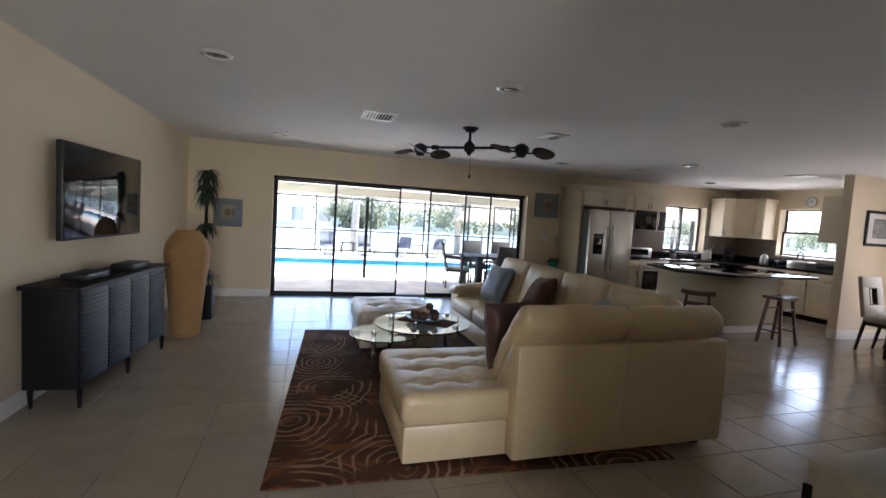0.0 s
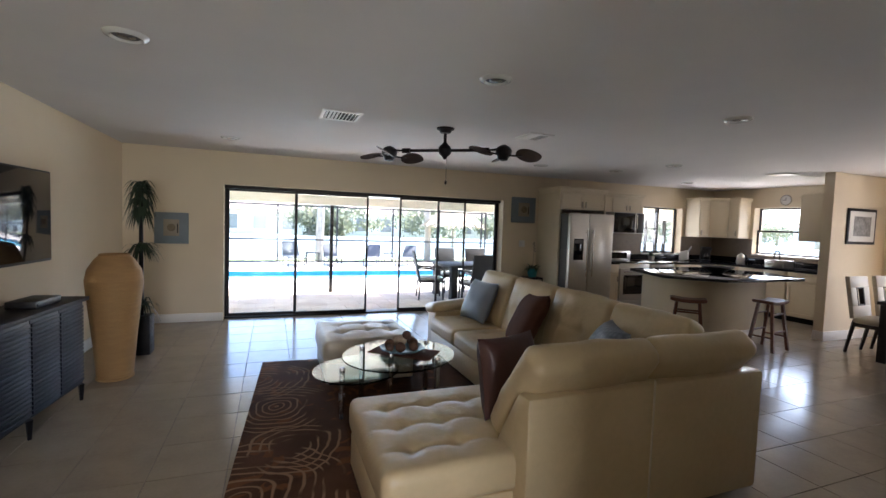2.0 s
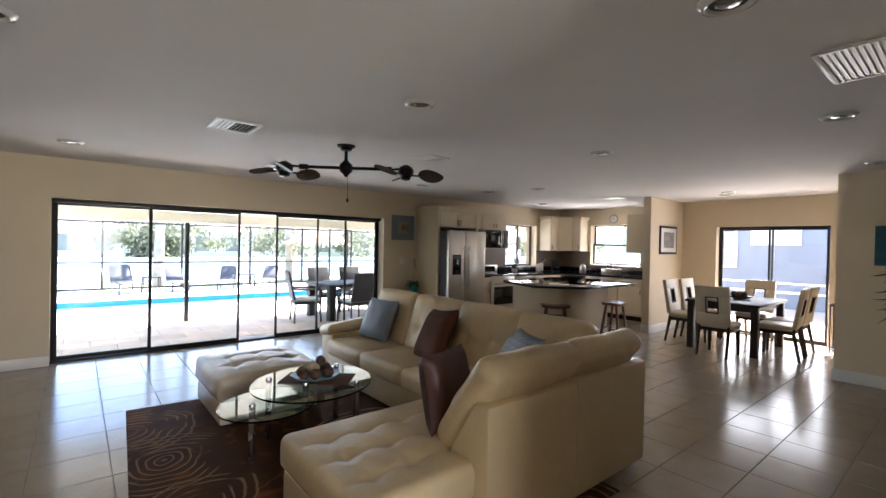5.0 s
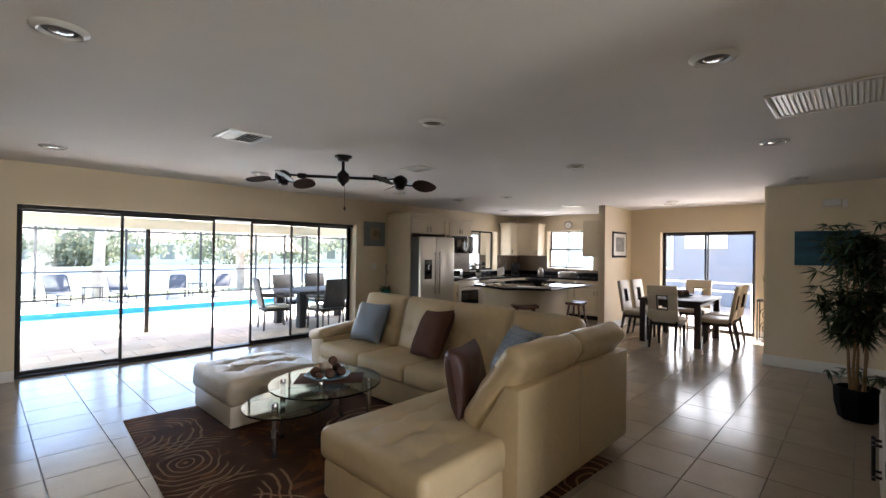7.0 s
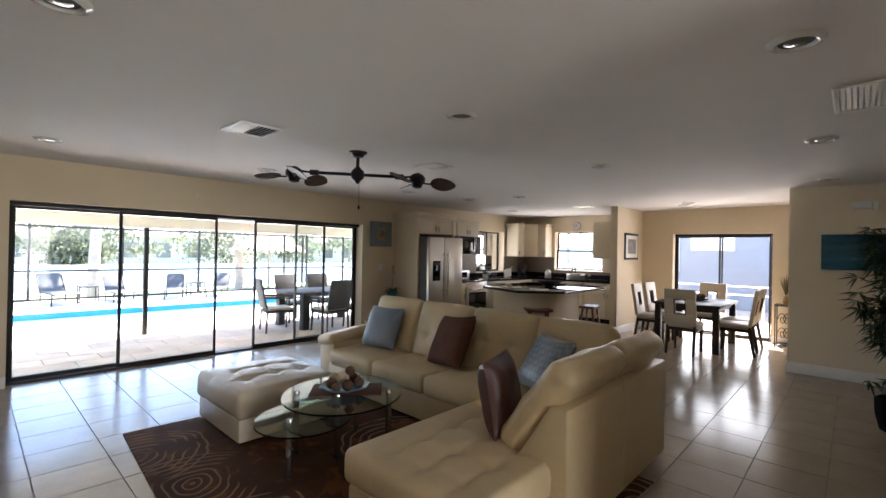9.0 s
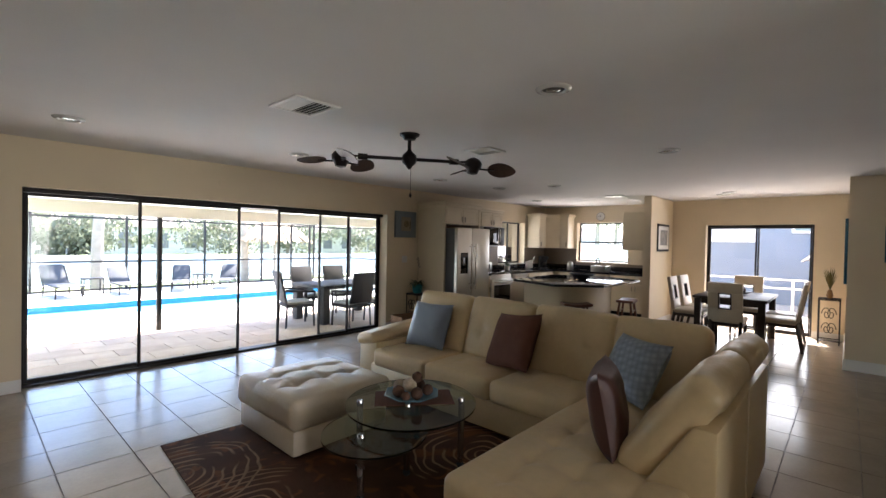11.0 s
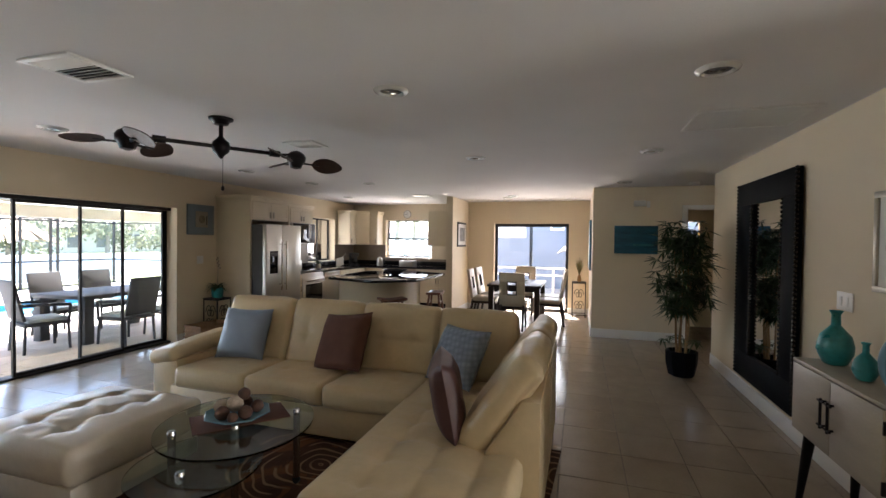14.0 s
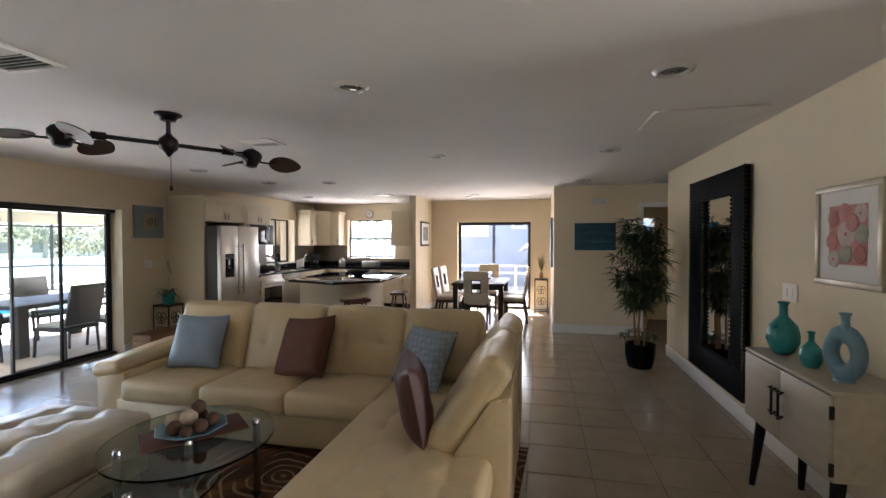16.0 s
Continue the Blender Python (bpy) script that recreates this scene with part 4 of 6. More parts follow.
CABINET_AT = pose(-0.575, 5.45, 0, rz=-5) @ Matrix.Diagonal((0.68, 0.87, 1, 1)) @ Matrix.Translation((0.745, -5.40, 0))
cred = thing("media_cabinet", "black media cabinet with four slatted doors on short legs", "cabinet", CABINET_AT)
boxes("body", BLACK_WOOD, cred, (-1.27, 4.60, 0.13, -0.80, 6.20, 0.80), bevel=0.008)
boxes("top", BLACK_WOOD, cred, (-1.28, 4.56, 0.80, -0.745, 6.24, 0.83), bevel=0.006)
for k in range(4):
    y0 = 4.62 + k * 0.392
    door = boxes("door", SLATE, cred, (-0.80, y0, 0.15, -0.785, y0 + 0.386, 0.79), bevel=0.003)
    for q in range(20):
        boxes("slat", SLATE, door, (-0.785, y0 + 0.008, 0.165 + q * 0.0305, -0.770, y0 + 0.378, 0.165 + q * 0.0305 + 0.023), bevel=0.003)
for x in (-1.22, -0.80):
    for y in (4.63, 5.4, 6.17):
        bm = bmesh.new()
        rod(bm, (x, y, 0.0), (x, y, 0.13), 0.018, 0.032, sides=4)
        part("leg", bm, BLACK_WOOD, cred)
for label, d in (("low black cable box on the media cabinet", (-1.15, 4.88, 0.831, -0.90, 5.22, 0.875)), ("black media player on the media cabinet", (-1.12, 5.60, 0.831, -0.86, 5.96, 0.88))):
    pl = thing("media_player", label, "media player", CABINET_AT)
    boxes("case", PLASTIC, pl, d, bevel=0.006)
    boxes("front_panel", SLATE, pl, (d[3], d[1] + 0.02, 0.845, d[3] + 0.004, d[4] - 0.02, 0.862))
bm = bmesh.new()
last = Vector((-1.285, 4.50, 0.5))
for p in ((-1.28, 4.36, 0.30), (-1.27, 4.25, 0.16), (-1.26, 4.12, 0.06), (-1.24, 3.9, 0.012), (-1.2, 3.6, 0.008)):
    rod(bm, last, p, 0.006, sides=6)
    last = Vector(p)
tagged(part("power_cable", bm, PLASTIC, None, m=pose(0.275, 0.1, 0)), "black power cable hanging down beside the media cabinet", "cable")

# tall vase and plant stand in the corner
vase = thing("floor_vase", "tall tan ribbed floor vase beside the media cabinet", "vase", pose(-0.47, 6.64, 0) @ Matrix.Diagonal((0.9, 0.9, 1.02, 1)))
bm = bmesh.new()
prof = [(0.14, 0), (0.155, 0.03), (0.185, 0.35), (0.225, 0.70), (0.245, 0.88), (0.225, 0.98), (0.165, 1.07), (0.125, 1.105), (0.115, 1.10), (0.11, 1.06)]
fine = []
for (r0, z0), (r1, z1) in zip(prof, prof[1:]):
    steps = max(1, int(abs(z1 - z0) / 0.012))
    for k in range(steps):
        f = k / steps
        fine.append((r0 + (r1 - r0) * f + 0.0025 * (k % 2), z0 + (z1 - z0) * f))
lathe(bm, fine + [prof[-1]], 40)
part("body", bm, TAN_RIB, vase)
bm = bmesh.new()
for k in range(28):
    a0, a1 = 2 * math.pi * k / 28, 2 * math.pi * (k + 1) / 28
    rod(bm, (0.121 * math.cos(a0), 0.121 * math.sin(a0), 1.106), (0.121 * math.cos(a1), 0.121 * math.sin(a1), 1.106), 0.011, sides=8)
part("rim", bm, TAN_RIB, vase)
bm = bmesh.new()
lathe(bm, [(0.150, -0.0), (0.162, 0.004), (0.164, 0.022), (0.152, 0.026)], 36)
part("foot", bm, TAN_RIB, vase)


def arching_leaves(bm, origin, count, reach, droop, width, seed, up=0.5):
    rnd = random.Random(seed)
    for _ in range(count):
        a = rnd.uniform(0, 6.283)
        out, side = Vector((math.cos(a), math.sin(a), 0)), Vector((-math.sin(a), math.cos(a), 0))
        r, u, d = reach * rnd.uniform(0.6, 1.1), up * rnd.uniform(0.75, 1.2), droop * rnd.uniform(0.8, 1.15)
        last = None
        for k in range(8):
            f = k / 7
            c = Vector(origin) + out * (r * f) + Vector((0, 0, u * f - d * f * f))
            w = side * (width * math.sin(math.pi * (0.12 + 0.86 * f)))
            pair = (bm.verts.new(c - w), bm.verts.new(c + w))
            if last:
                bm.faces.new((last[0], last[1], pair[1], pair[0]))
            last = pair


stand = thing("plant_stand", "tall dark plant stand with three tiers of trailing plants", "plant stand", pose(-0.45, 7.42, 0))
boxes("base", BLACK_WOOD, stand, (-0.10, -0.10, 0, 0.10, 0.10, 0.42), bevel=0.01)
bm = bmesh.new()
rod(bm, (0, 0, 0.42), (0, 0, 1.80), 0.024, 0.018, sides=12)
part("post", bm, BLACK_WOOD, stand)
for z, rch, dr, up, cnt in ((0.46, 0.20, 0.44, 0.42, 30), (1.08, 0.20, 0.36, 0.34, 34), (1.16, 0.14, 0.30, 0.20, 24), (1.56, 0.14, 0.36, 0.16, 34), (1.64, 0.17, 0.38, 0.22, 40), (1.72, 0.18, 0.38, 0.26, 44), (1.79, 0.17, 0.36, 0.26, 40)):
    bm = bmesh.new()
    arching_leaves(bm, (0, 0, z), cnt, rch, dr, 0.012, int(z * 100), up)
    part("foliage", bm, PLANT_DARK, stand)

# pictures on the slider wall
GREY_FRAME = material("blue_grey_canvas", (0.20, 0.24, 0.26), 0.7, vary=0.12, scale=6, fine=90, bump=0.1)
BEIGE_MAT = material("beige_paper", (0.34, 0.29, 0.22), 0.8, vary=0.1, scale=8, fine=90, bump=0.05)
SHELL = material("ochre_print", (0.22, 0.17, 0.11), 0.8, vary=0.35, scale=22, fine=90, bump=0.05)


def shell_picture(x0, x1, z0, z1, label):
    pic = thing("wall_picture", label, "picture", group="shell pictures")
    yy = NORTH
    boxes("canvas", GREY_FRAME, pic, (x0, yy - 0.035, z0, x1, yy, z1), bevel=0.004)
    w, h = x1 - x0, z1 - z0
    boxes("mat", BEIGE_MAT, pic, (x0 + w * 0.27, yy - 0.041, z0 + h * 0.25, x1 - w * 0.27, yy - 0.035, z1 - h * 0.22), bevel=0.001)
    bm = bmesh.new()
    rod(bm, (x0 + w * 0.5, yy - 0.045, z0 + h * 0.52), (x0 + w * 0.5, yy - 0.041, z0 + h * 0.52), w * 0.13, w * 0.11, sides=9)
    part("shell_motif", bm, SHELL, pic)
    boxes("stripe", BRONZE, pic, (x1 - w * 0.33, yy - 0.043, z0 + h * 0.34, x1 - w * 0.30, yy - 0.041, z1 - h * 0.36))


shell_picture(-0.65, -0.24, 1.11, 1.54, "square grey-blue shell picture hanging beside the plant stand")
shell_picture(4.89, 5.38, 1.585, 2.045, "square grey-blue shell picture hanging beside the kitchen")

# ---- ceiling fixtures ----


STEEL_GREY = material("satin_grey_reflector", (0.42, 0.42, 0.42), 0.22, metal=0.7, vary=0.1, bump=0.0)

GLOSS_TRIM = material("glossy_white_trim", (0.62, 0.62, 0.60), 0.12, vary=0.03, bump=0.0)
BAFFLE = material("dark_grey_baffle", (0.06, 0.06, 0.065), 0.5, vary=0.1, bump=0.0)


def can_light(x, y):
    can = thing("recessed_light", "round white recessed ceiling light switched off", "ceiling light", pose(x, y, H), "recessed ceiling lights")
    bm = bmesh.new()
    lathe(bm, [(0.066, -0.003), (0.072, -0.016), (0.080, -0.019), (0.100, -0.010), (0.106, -0.0005), (0.066, -0.0005)], 32)
    part("trim_ring", bm, GLOSS_TRIM, can)
    bm = bmesh.new()
    lathe(bm, [(0.046, -0.004), (0.066, -0.004), (0.066, -0.001), (0.046, -0.001)], 28)
    part("baffle", bm, BAFFLE, can, "dark grey baffle ring")
    bm = bmesh.new()
    lathe(bm, [(0.001, -0.016), (0.030, -0.015), (0.044, -0.010), (0.046, -0.001), (0.001, -0.001)], 24)
    part("lens", bm, STEEL_GREY, can)
    return can


first = can_light(2.31, 2.67)
for x, y in ((2.18, 4.44), (4.38, 4.42), (4.42, 2.68), (0.38, 7.70), (0.13, 4.69), (8.40, 4.60), (2.30, 7.57), (6.09, 6.55), (5.90, 7.46), (4.60, 7.60), (6.70, 2.72), (8.09, 8.03), (8.75, 4.75)):
    copy_thing(first, pose(x, y, H))


def vent(x0, y0, x1, y1, slats, label, along="y"):
    ve = thing("ceiling_vent", label, "air vent")
    z = H - 0.0005
    boxes("frame", WHITE_METAL, ve, (x0, y0, z - 0.012, x1, y0 + 0.03, z), (x0, y1 - 0.03, z - 0.012, x1, y1, z), (x0, y0 + 0.03, z - 0.012, x0 + 0.03, y1 - 0.03, z), (x1 - 0.03, y0 + 0.03, z - 0.012, x1, y1 - 0.03, z), bevel=0.002)
    # no duct behind: the small vents' dark sheet paints its shade under the ceiling
    boxes("backing", DUCT_SHADE if along == "y" else TRIM, ve, (x0 + 0.03, y0 + 0.03, z - 0.003, x1 - 0.03, y1 - 0.03, z))
    for k in range(slats):
        f = (k + 0.5) / slats
        bm = bmesh.new()
        if along == "y":
            c = x0 + 0.03 + (x1 - x0 - 0.06) * f
            box(bm, -0.009, y0 + 0.03, -0.001, 0.009, y1 - 0.03, 0.001)
            bmesh.ops.transform(bm, matrix=pose(c, 0, z - 0.008, ry=40 if f < 0.5 else -40), verts=bm.verts)
        else:
            c = y0 + 0.03 + (y1 - y0 - 0.06) * f
            box(bm, x0 + 0.03, -0.009, -0.001, x1 - 0.03, 0.009, 0.001)
            bmesh.ops.transform(bm, matrix=pose(0, c, z - 0.007, rx=10), verts=bm.verts)
        part("slat", bm, WHITE_METAL, ve)


vent(1.24, 5.74, 1.58, 6.11, 9, "square white louvred ceiling vent near the fan")
vent(3.22, 5.68, 3.50, 6.00, 8, "small white louvred ceiling vent beyond the fan")
vent(3.10, 1.86, 3.64, 2.58, 26, "large white return air grille in the ceiling", "x")
can_vent = thing("smoke_detector", "small white smoke detector on the hall ceiling", "smoke detector", pose(6.95, 1.75, H))
bm = bmesh.new()
lathe(bm, [(0.055, -0.035), (0.065, -0.03), (0.07, -0.0005), (0.02, -0.0005)], 24)
part("body", bm, WHITE_METAL, can_vent)
structure("attic_panel", TRIM, "small white sensor plate on the kitchen ceiling", "panel", (7.9, 6.2, H - 0.012, 8.2, 6.5, H - 0.0005), bevel=0.003)

# twin-motor ceiling fan
FAN = material("oil_rubbed_bronze", (0.016, 0.013, 0.014), 0.4, metal=0.5, vary=0.2, scale=20, fine=90, bump=0.05)
BLADE = material("dark_carved_blade", (0.050, 0.026, 0.018), 0.5, vary=0.3, scale=14, fine=70, bump=0.15)
fan = thing("ceiling_fan", "dark bronze twin-motor ceiling fan with paddle blades at rest", "ceiling fan", pose(2.42, 5.94, 0))
bm = bmesh.new()
lathe(bm, [(0.02, 2.385), (0.05, 2.392), (0.062, 2.415), (0.085, 2.425), (0.088, H - 0.0005), (0.02, H - 0.0005)], 24)
part("canopy", bm, FAN, fan)
bm = bmesh.new()
rod(bm, (0, 0, 2.25), (0, 0, 2.39), 0.016, sides=12)
part("down_rod", bm, FAN, fan)
bm = bmesh.new()
lathe(bm, [(0.004, 2.135), (0.02, 2.15), (0.03, 2.165), (0.058, 2.19), (0.066, 2.225), (0.058, 2.26), (0.03, 2.285), (0.02, 2.30)], 20)
part("hub", bm, FAN, fan)
bm = bmesh.new()
rod(bm, (0.02, 0, 1.93), (0.02, 0, 2.15), 0.0022, sides=5)
chain = part("pull_chain", bm, FAN, fan)
bm = bmesh.new()
lathe(bm, [(0.002, 1.895), (0.011, 1.905), (0.012, 1.92), (0.003, 1.94)], 10, (0.02, 0))
part("knob", bm, DARK_WOOD, chain)
ARM = Vector((0.47, -0.33, 0))
for sg, tilt, start in ((-1, -2, 7), (1, 5, 67)):
    end = ARM * sg
    bm = bmesh.new()
    rod(bm, (0, 0, 2.225), (end.x * 0.74, end.y * 0.74, 2.225), 0.015, sides=12)
    rod(bm, (end.x * 0.62, end.y * 0.62, 2.225), (end.x * 0.76, end.y * 0.76, 2.225), 0.026, 0.026, sides=12)
    for off in (-0.03, 0.03):
        sd = Vector((-end.y, end.x, 0)).normalized() * off
        rod(bm, Vector((end.x * 0.74, end.y * 0.74, 2.225)), Vector((end.x, end.y, 2.235)) + sd * 1.4, 0.008, sides=8)
    part("arm", bm, FAN, fan)
    spin = pose(end.x, end.y, 2.205) @ Matrix.Rotation(radians(tilt), 4, Vector((-end.y, end.x, 0)).normalized())
    bm = bmesh.new()
    lathe(bm, [(0.01, -0.085), (0.045, -0.075), (0.058, -0.04), (0.075, -0.02), (0.078, 0.02), (0.06, 0.045), (0.035, 0.06), (0.01, 0.07)], 22)
    bmesh.ops.transform(bm, matrix=spin, verts=bm.verts)
    motor = part("motor", bm, FAN, fan)
    for k in range(3):
        turn = spin @ pose(0, 0, -0.03, rz=start + 120 * k)
        bm = bmesh.new()
        rod(bm, (0.06, 0, 0), (0.15, 0, 0), 0.008, sides=8)
        box(bm, 0.13, -0.025, -0.004, 0.19, 0.025, 0.003, bevel=0.002)
        bmesh.ops.transform(bm, matrix=turn, verts=bm.verts)
        part("blade_iron", bm, FAN, motor)
        bm = bmesh.new()
        low, high = [], []
        n = 28
        for q in range(n):
            a = 2 * math.pi * q / n
            f = 0.5 - 0.5 * math.cos(a)
            wid = 0.088 * math.sin(math.pi * min(1, f) ** 0.85) ** 0.6 if 0 < f < 1 else 0.0
            x = 0.13 + 0.25 * f
            y = wid * (1 if math.sin(a) >= 0 else -1)
            zz = -0.5 * y
            low.append(bm.verts.new((x, y, zz)))
            high.append(bm.verts.new((x, y, zz + 0.007)))
        bm.faces.new(low[::-1])
        bm.faces.new(high)
        for q in range(n):
            bm.faces.new((low[q], low[(q + 1) % n], high[(q + 1) % n], high[q]))
        bmesh.ops.transform(bm, matrix=turn, verts=bm.verts)
        part("blade", bm, BLADE, motor)

# ---- mirror wall ----
MIRROR = material("mirror_glass", (0.92, 0.92, 0.92), 0.01, metal=1.0, vary=0.0, bump=0.0, rough_vary=0.005)
MIRROR_FRAME = material("black_carved_frame", (0.006, 0.007, 0.009), 0.6, vary=0.2, scale=6, fine=60, bump=0.06, spec=0.05)
BEAD = material("worn_black_beading", (0.05, 0.045, 0.04), 0.25, metal=0.5, vary=0.3, bump=0.0)
mir = thing("wall_mirror", "tall mirror in a wide black frame with beaded edges", "mirror")
mx0, mx1, mz0, mz1, ix0, ix1, iz0, iz1 = 3.75, 5.05, 0.21, 2.15, 3.99, 4.68, 0.46, 1.93
SY = SOUTH + 0.016
bm = bmesh.new()
for d in ((mx0, mz0, mx1, iz0), (mx0, iz1, mx1, mz1), (mx0, iz0, ix0, iz1), (ix1, iz0, mx1, iz1)):
    box(bm, d[0], SY, d[1], d[2], SY + 0.05, d[3], bevel=0.006)
part("frame", bm, MIRROR_FRAME, mir)
boxes("mirror_glass", MIRROR, mir, (ix0, SY, iz0, ix1, SY + 0.022, iz1))
for xa, name in ((mx0 - 0.006, "outer_beading"), (mx1 + 0.006, "outer_beading"), (ix0 + 0.006, "inner_beading"), (ix1 - 0.006, "inner_beading")):
    bm = bmesh.new()
    za, zb = (mz0, mz1) if name[0] == "o" else (iz0, iz1)
    k = 0
    while za + 0.02 + k * 0.036 < zb:
        bmesh.ops.create_icosphere(bm, subdivisions=1, radius=0.017, matrix=pose(xa, SY + 0.046, za + 0.02 + k * 0.036))
        k += 1
    tagged(part(name, bm, BEAD, mir), kind="stuff")

con = thing("console_cabinet", "silver-washed wooden console cabinet on dark tapered legs", "cabinet")
cx0, cx1, cy0, cy1, cz0, cz1 = 2.04, 2.90, SOUTH + 0.03, SOUTH + 0.39, 0.44, 0.84
boxes("body", CONSOLE_WOOD, con, (cx0 + 0.01, cy0, cz0, cx1 - 0.01, cy1 - 0.012, cz1), bevel=0.004)
boxes("top", CONSOLE_WOOD, con, (cx0, cy0, cz1, cx1, cy1, cz1 + 0.02), bevel=0.004)
for a, b in ((cx0 + 0.014, (cx0 + cx1) / 2 - 0.002), ((cx0 + cx1) / 2 + 0.002, cx1 - 0.014)):
    door = boxes("door", CONSOLE_WOOD, con, (a, cy1 - 0.012, cz0 + 0.004, b, cy1 + 0.004, cz1 - 0.004), bevel=0.002)
    hx = (cx0 + cx1) / 2 + (0.035 if a > 2.3 else -0.035)
    bm = bmesh.new()
    rod(bm, (hx, cy1 + 0.03, 0.575), (hx, cy1 + 0.03, 0.735), 0.007, sides=8)
    for z in (0.59, 0.72):
        rod(bm, (hx - 0.028, cy1 + 0.03, z), (hx + 0.028, cy1 + 0.03, z), 0.006, sides=8)
        rod(bm, (hx, cy1 + 0.002, z), (hx, cy1 + 0.03, z), 0.006, sides=8)
    part("handle", bm, BLACK_WOOD, door, "twig-shaped black iron handle")
for z in (0.50, 0.76):
    boxes("hinge", BLACK_WOOD, con, (cx0 + 0.002, cy1 - 0.014, z - 0.03, cx0 + 0.0135, cy1 + 0.006, z + 0.03), bevel=0.002)
for x, dx in ((cx0 + 0.07, -0.03), (cx1 - 0.07, 0.03)):
    for y, dy in ((cy0 + 0.06, 0.0), (cy1 - 0.07, 0.04)):
        bm = bmesh.new()
        rod(bm, (x + dx, y + dy, 0.0), (x, y, cz0), 0.017, 0.032, sides=14)
        part("leg", bm, BLACK_WOOD, con)

def ceramic_vase(kind, m, mat, label):
    bm = bmesh.new()
    if kind == "ring":
        n, q = 36, 14
        ringv = []
        for i in range(n):
            a = 2 * math.pi * i / n
            row = []
            for j in range(q):
                b = 2 * math.pi * j / q
                r = 0.098 + 0.048 * math.cos(b)
                row.append(bm.verts.new((r * math.sin(a) * 0.86, 0.045 * math.sin(b), 0.145 - r * math.cos(a))))
            ringv.append(row)
        for i in range(n):
            for j in range(q):
                bm.faces.new((ringv[i][j], ringv[(i + 1) % n][j], ringv[(i + 1) % n][(j + 1) % q], ringv[i][(j + 1) % q]))
        lathe(bm, [(0.03, 0.27), (0.022, 0.30), (0.022, 0.335), (0.036, 0.352), (0.03, 0.35), (0.012, 0.31)], 18)
        lathe(bm, [(0.055, 0.0), (0.05, 0.012), (0.02, 0.02)], 18)
    else:
        s = kind
        lathe(bm, [(0.055 * s, 0), (0.075 * s, 0.01 * s), (0.108 * s, 0.07 * s), (0.112 * s, 0.12 * s), (0.095 * s, 0.18 * s), (0.05 * s, 0.225 * s), (0.03 * s, 0.245 * s), (0.028 * s, 0.31 * s), (0.044 * s, 0.335 * s), (0.038 * s, 0.333 * s), (0.02 * s, 0.30 * s)], 30)
        bmesh.ops.create_icosphere(bm, subdivisions=2, radius=0.022 * s, matrix=pose(0.0, 0.102 * s, 0.10 * s))
    return tagged(part("ceramic_vase", bm, mat, None, m=m), label, "vase", "vases on the console")


zt = cz1 + 0.0205
ceramic_vase(1.0, pose(2.77, 1.93, zt) @ Matrix.Diagonal((0.76, 0.76, 0.92, 1)), TEAL, "large teal glazed bottle vase on the console")
ceramic_vase(0.62, pose(2.45, 1.95, zt) @ Matrix.Diagonal((0.76, 0.76, 0.92, 1)), TEAL, "small teal glazed bottle vase on the console")
ceramic_vase("ring", pose(2.22, 1.93, zt, rz=20) @ Matrix.Diagonal((0.78, 0.78, 0.93, 1)), BLUE_CERAMIC, "dusty blue ring-shaped vase with a hole")

PIC_FRAME = material("champagne_silver_frame", (0.42, 0.37, 0.29), 0.35, metal=0.6, vary=0.12, scale=12, fine=80, bump=0.05)
PAPER = material("white_paper_mat", (0.74, 0.72, 0.68), 0.8, vary=0.02, bump=0.02)
PINKS = [material("pink_wash_" + n, c, 0.7, vary=0.2, scale=30, fine=120, bump=0.1) for n, c in (("rose", (0.50, 0.22, 0.20)), ("pale", (0.52, 0.42, 0.40)), ("sage", (0.34, 0.34, 0.25)), ("red", (0.40, 0.15, 0.12)))]


def framed_picture(name, label, x0, x1, z0, z1, bar, mat_w, frame_mat, normal):
    """A framed picture on the wall y = normal plane, facing +y."""
    pic = thing(name, label, "picture")
    y = normal
    boxes("frame", frame_mat, pic, (x0, y, z0, x1, y + 0.025, z0 + bar), (x0, y, z1 - bar, x1, y + 0.025, z1), (x0, y, z0 + bar, x0 + bar, y + 0.025, z1 - bar), (x1 - bar, y, z0 + bar, x1, y + 0.025, z1 - bar), bevel=0.004)
    boxes("mat", PAPER, pic, (x0 + bar, y, z0 + bar, x1 - bar, y + 0.012, z1 - bar))
    return pic


fp = framed_picture("framed_print", "framed print of pink sea urchins in a wide white mat", 2.33, 2.88, 1.275, 1.85, 0.035, 0.08, PIC_FRAME, SOUTH + 0.002)
boxes("print", PINKS[0], fp, (2.45, SOUTH + 0.014, 1.40, 2.76, SOUTH + 0.016, 1.73))
rnd = random.Random(8)
for k in range(10):
    c = [(2.17, 1.68), (2.30, 1.69), (2.39, 1.66), (2.16, 1.57), (2.28, 1.57), (2.40, 1.53), (2.17, 1.46), (2.28, 1.46), (2.38, 1.43), (2.23, 1.63)][k]
    bm = bmesh.new()
    rr = 0.052 if k != 4 else 0.075
    rod(bm, (c[0] + 0.33, SOUTH + 0.016, c[1]), (c[0] + 0.33, SOUTH + 0.0175 + 0.0006 * k, c[1]), rr * 0.98, rr * 0.9, sides=18)
    part("urchin", bm, PINKS[(k * 3 + 1) % 4], fp)
    bm = bmesh.new()
    rod(bm, (c[0] + 0.33, SOUTH + 0.0175 + 0.0006 * k, c[1]), (c[0] + 0.33, SOUTH + 0.0185 + 0.0006 * k, c[1]), rr * 0.16, sides=10)
    part("urchin_eye", bm, PINKS[2] if k % 2 else PINKS[3], fp)
sw = thing("light_switch", "white double light switch plate above the console", "light switch")
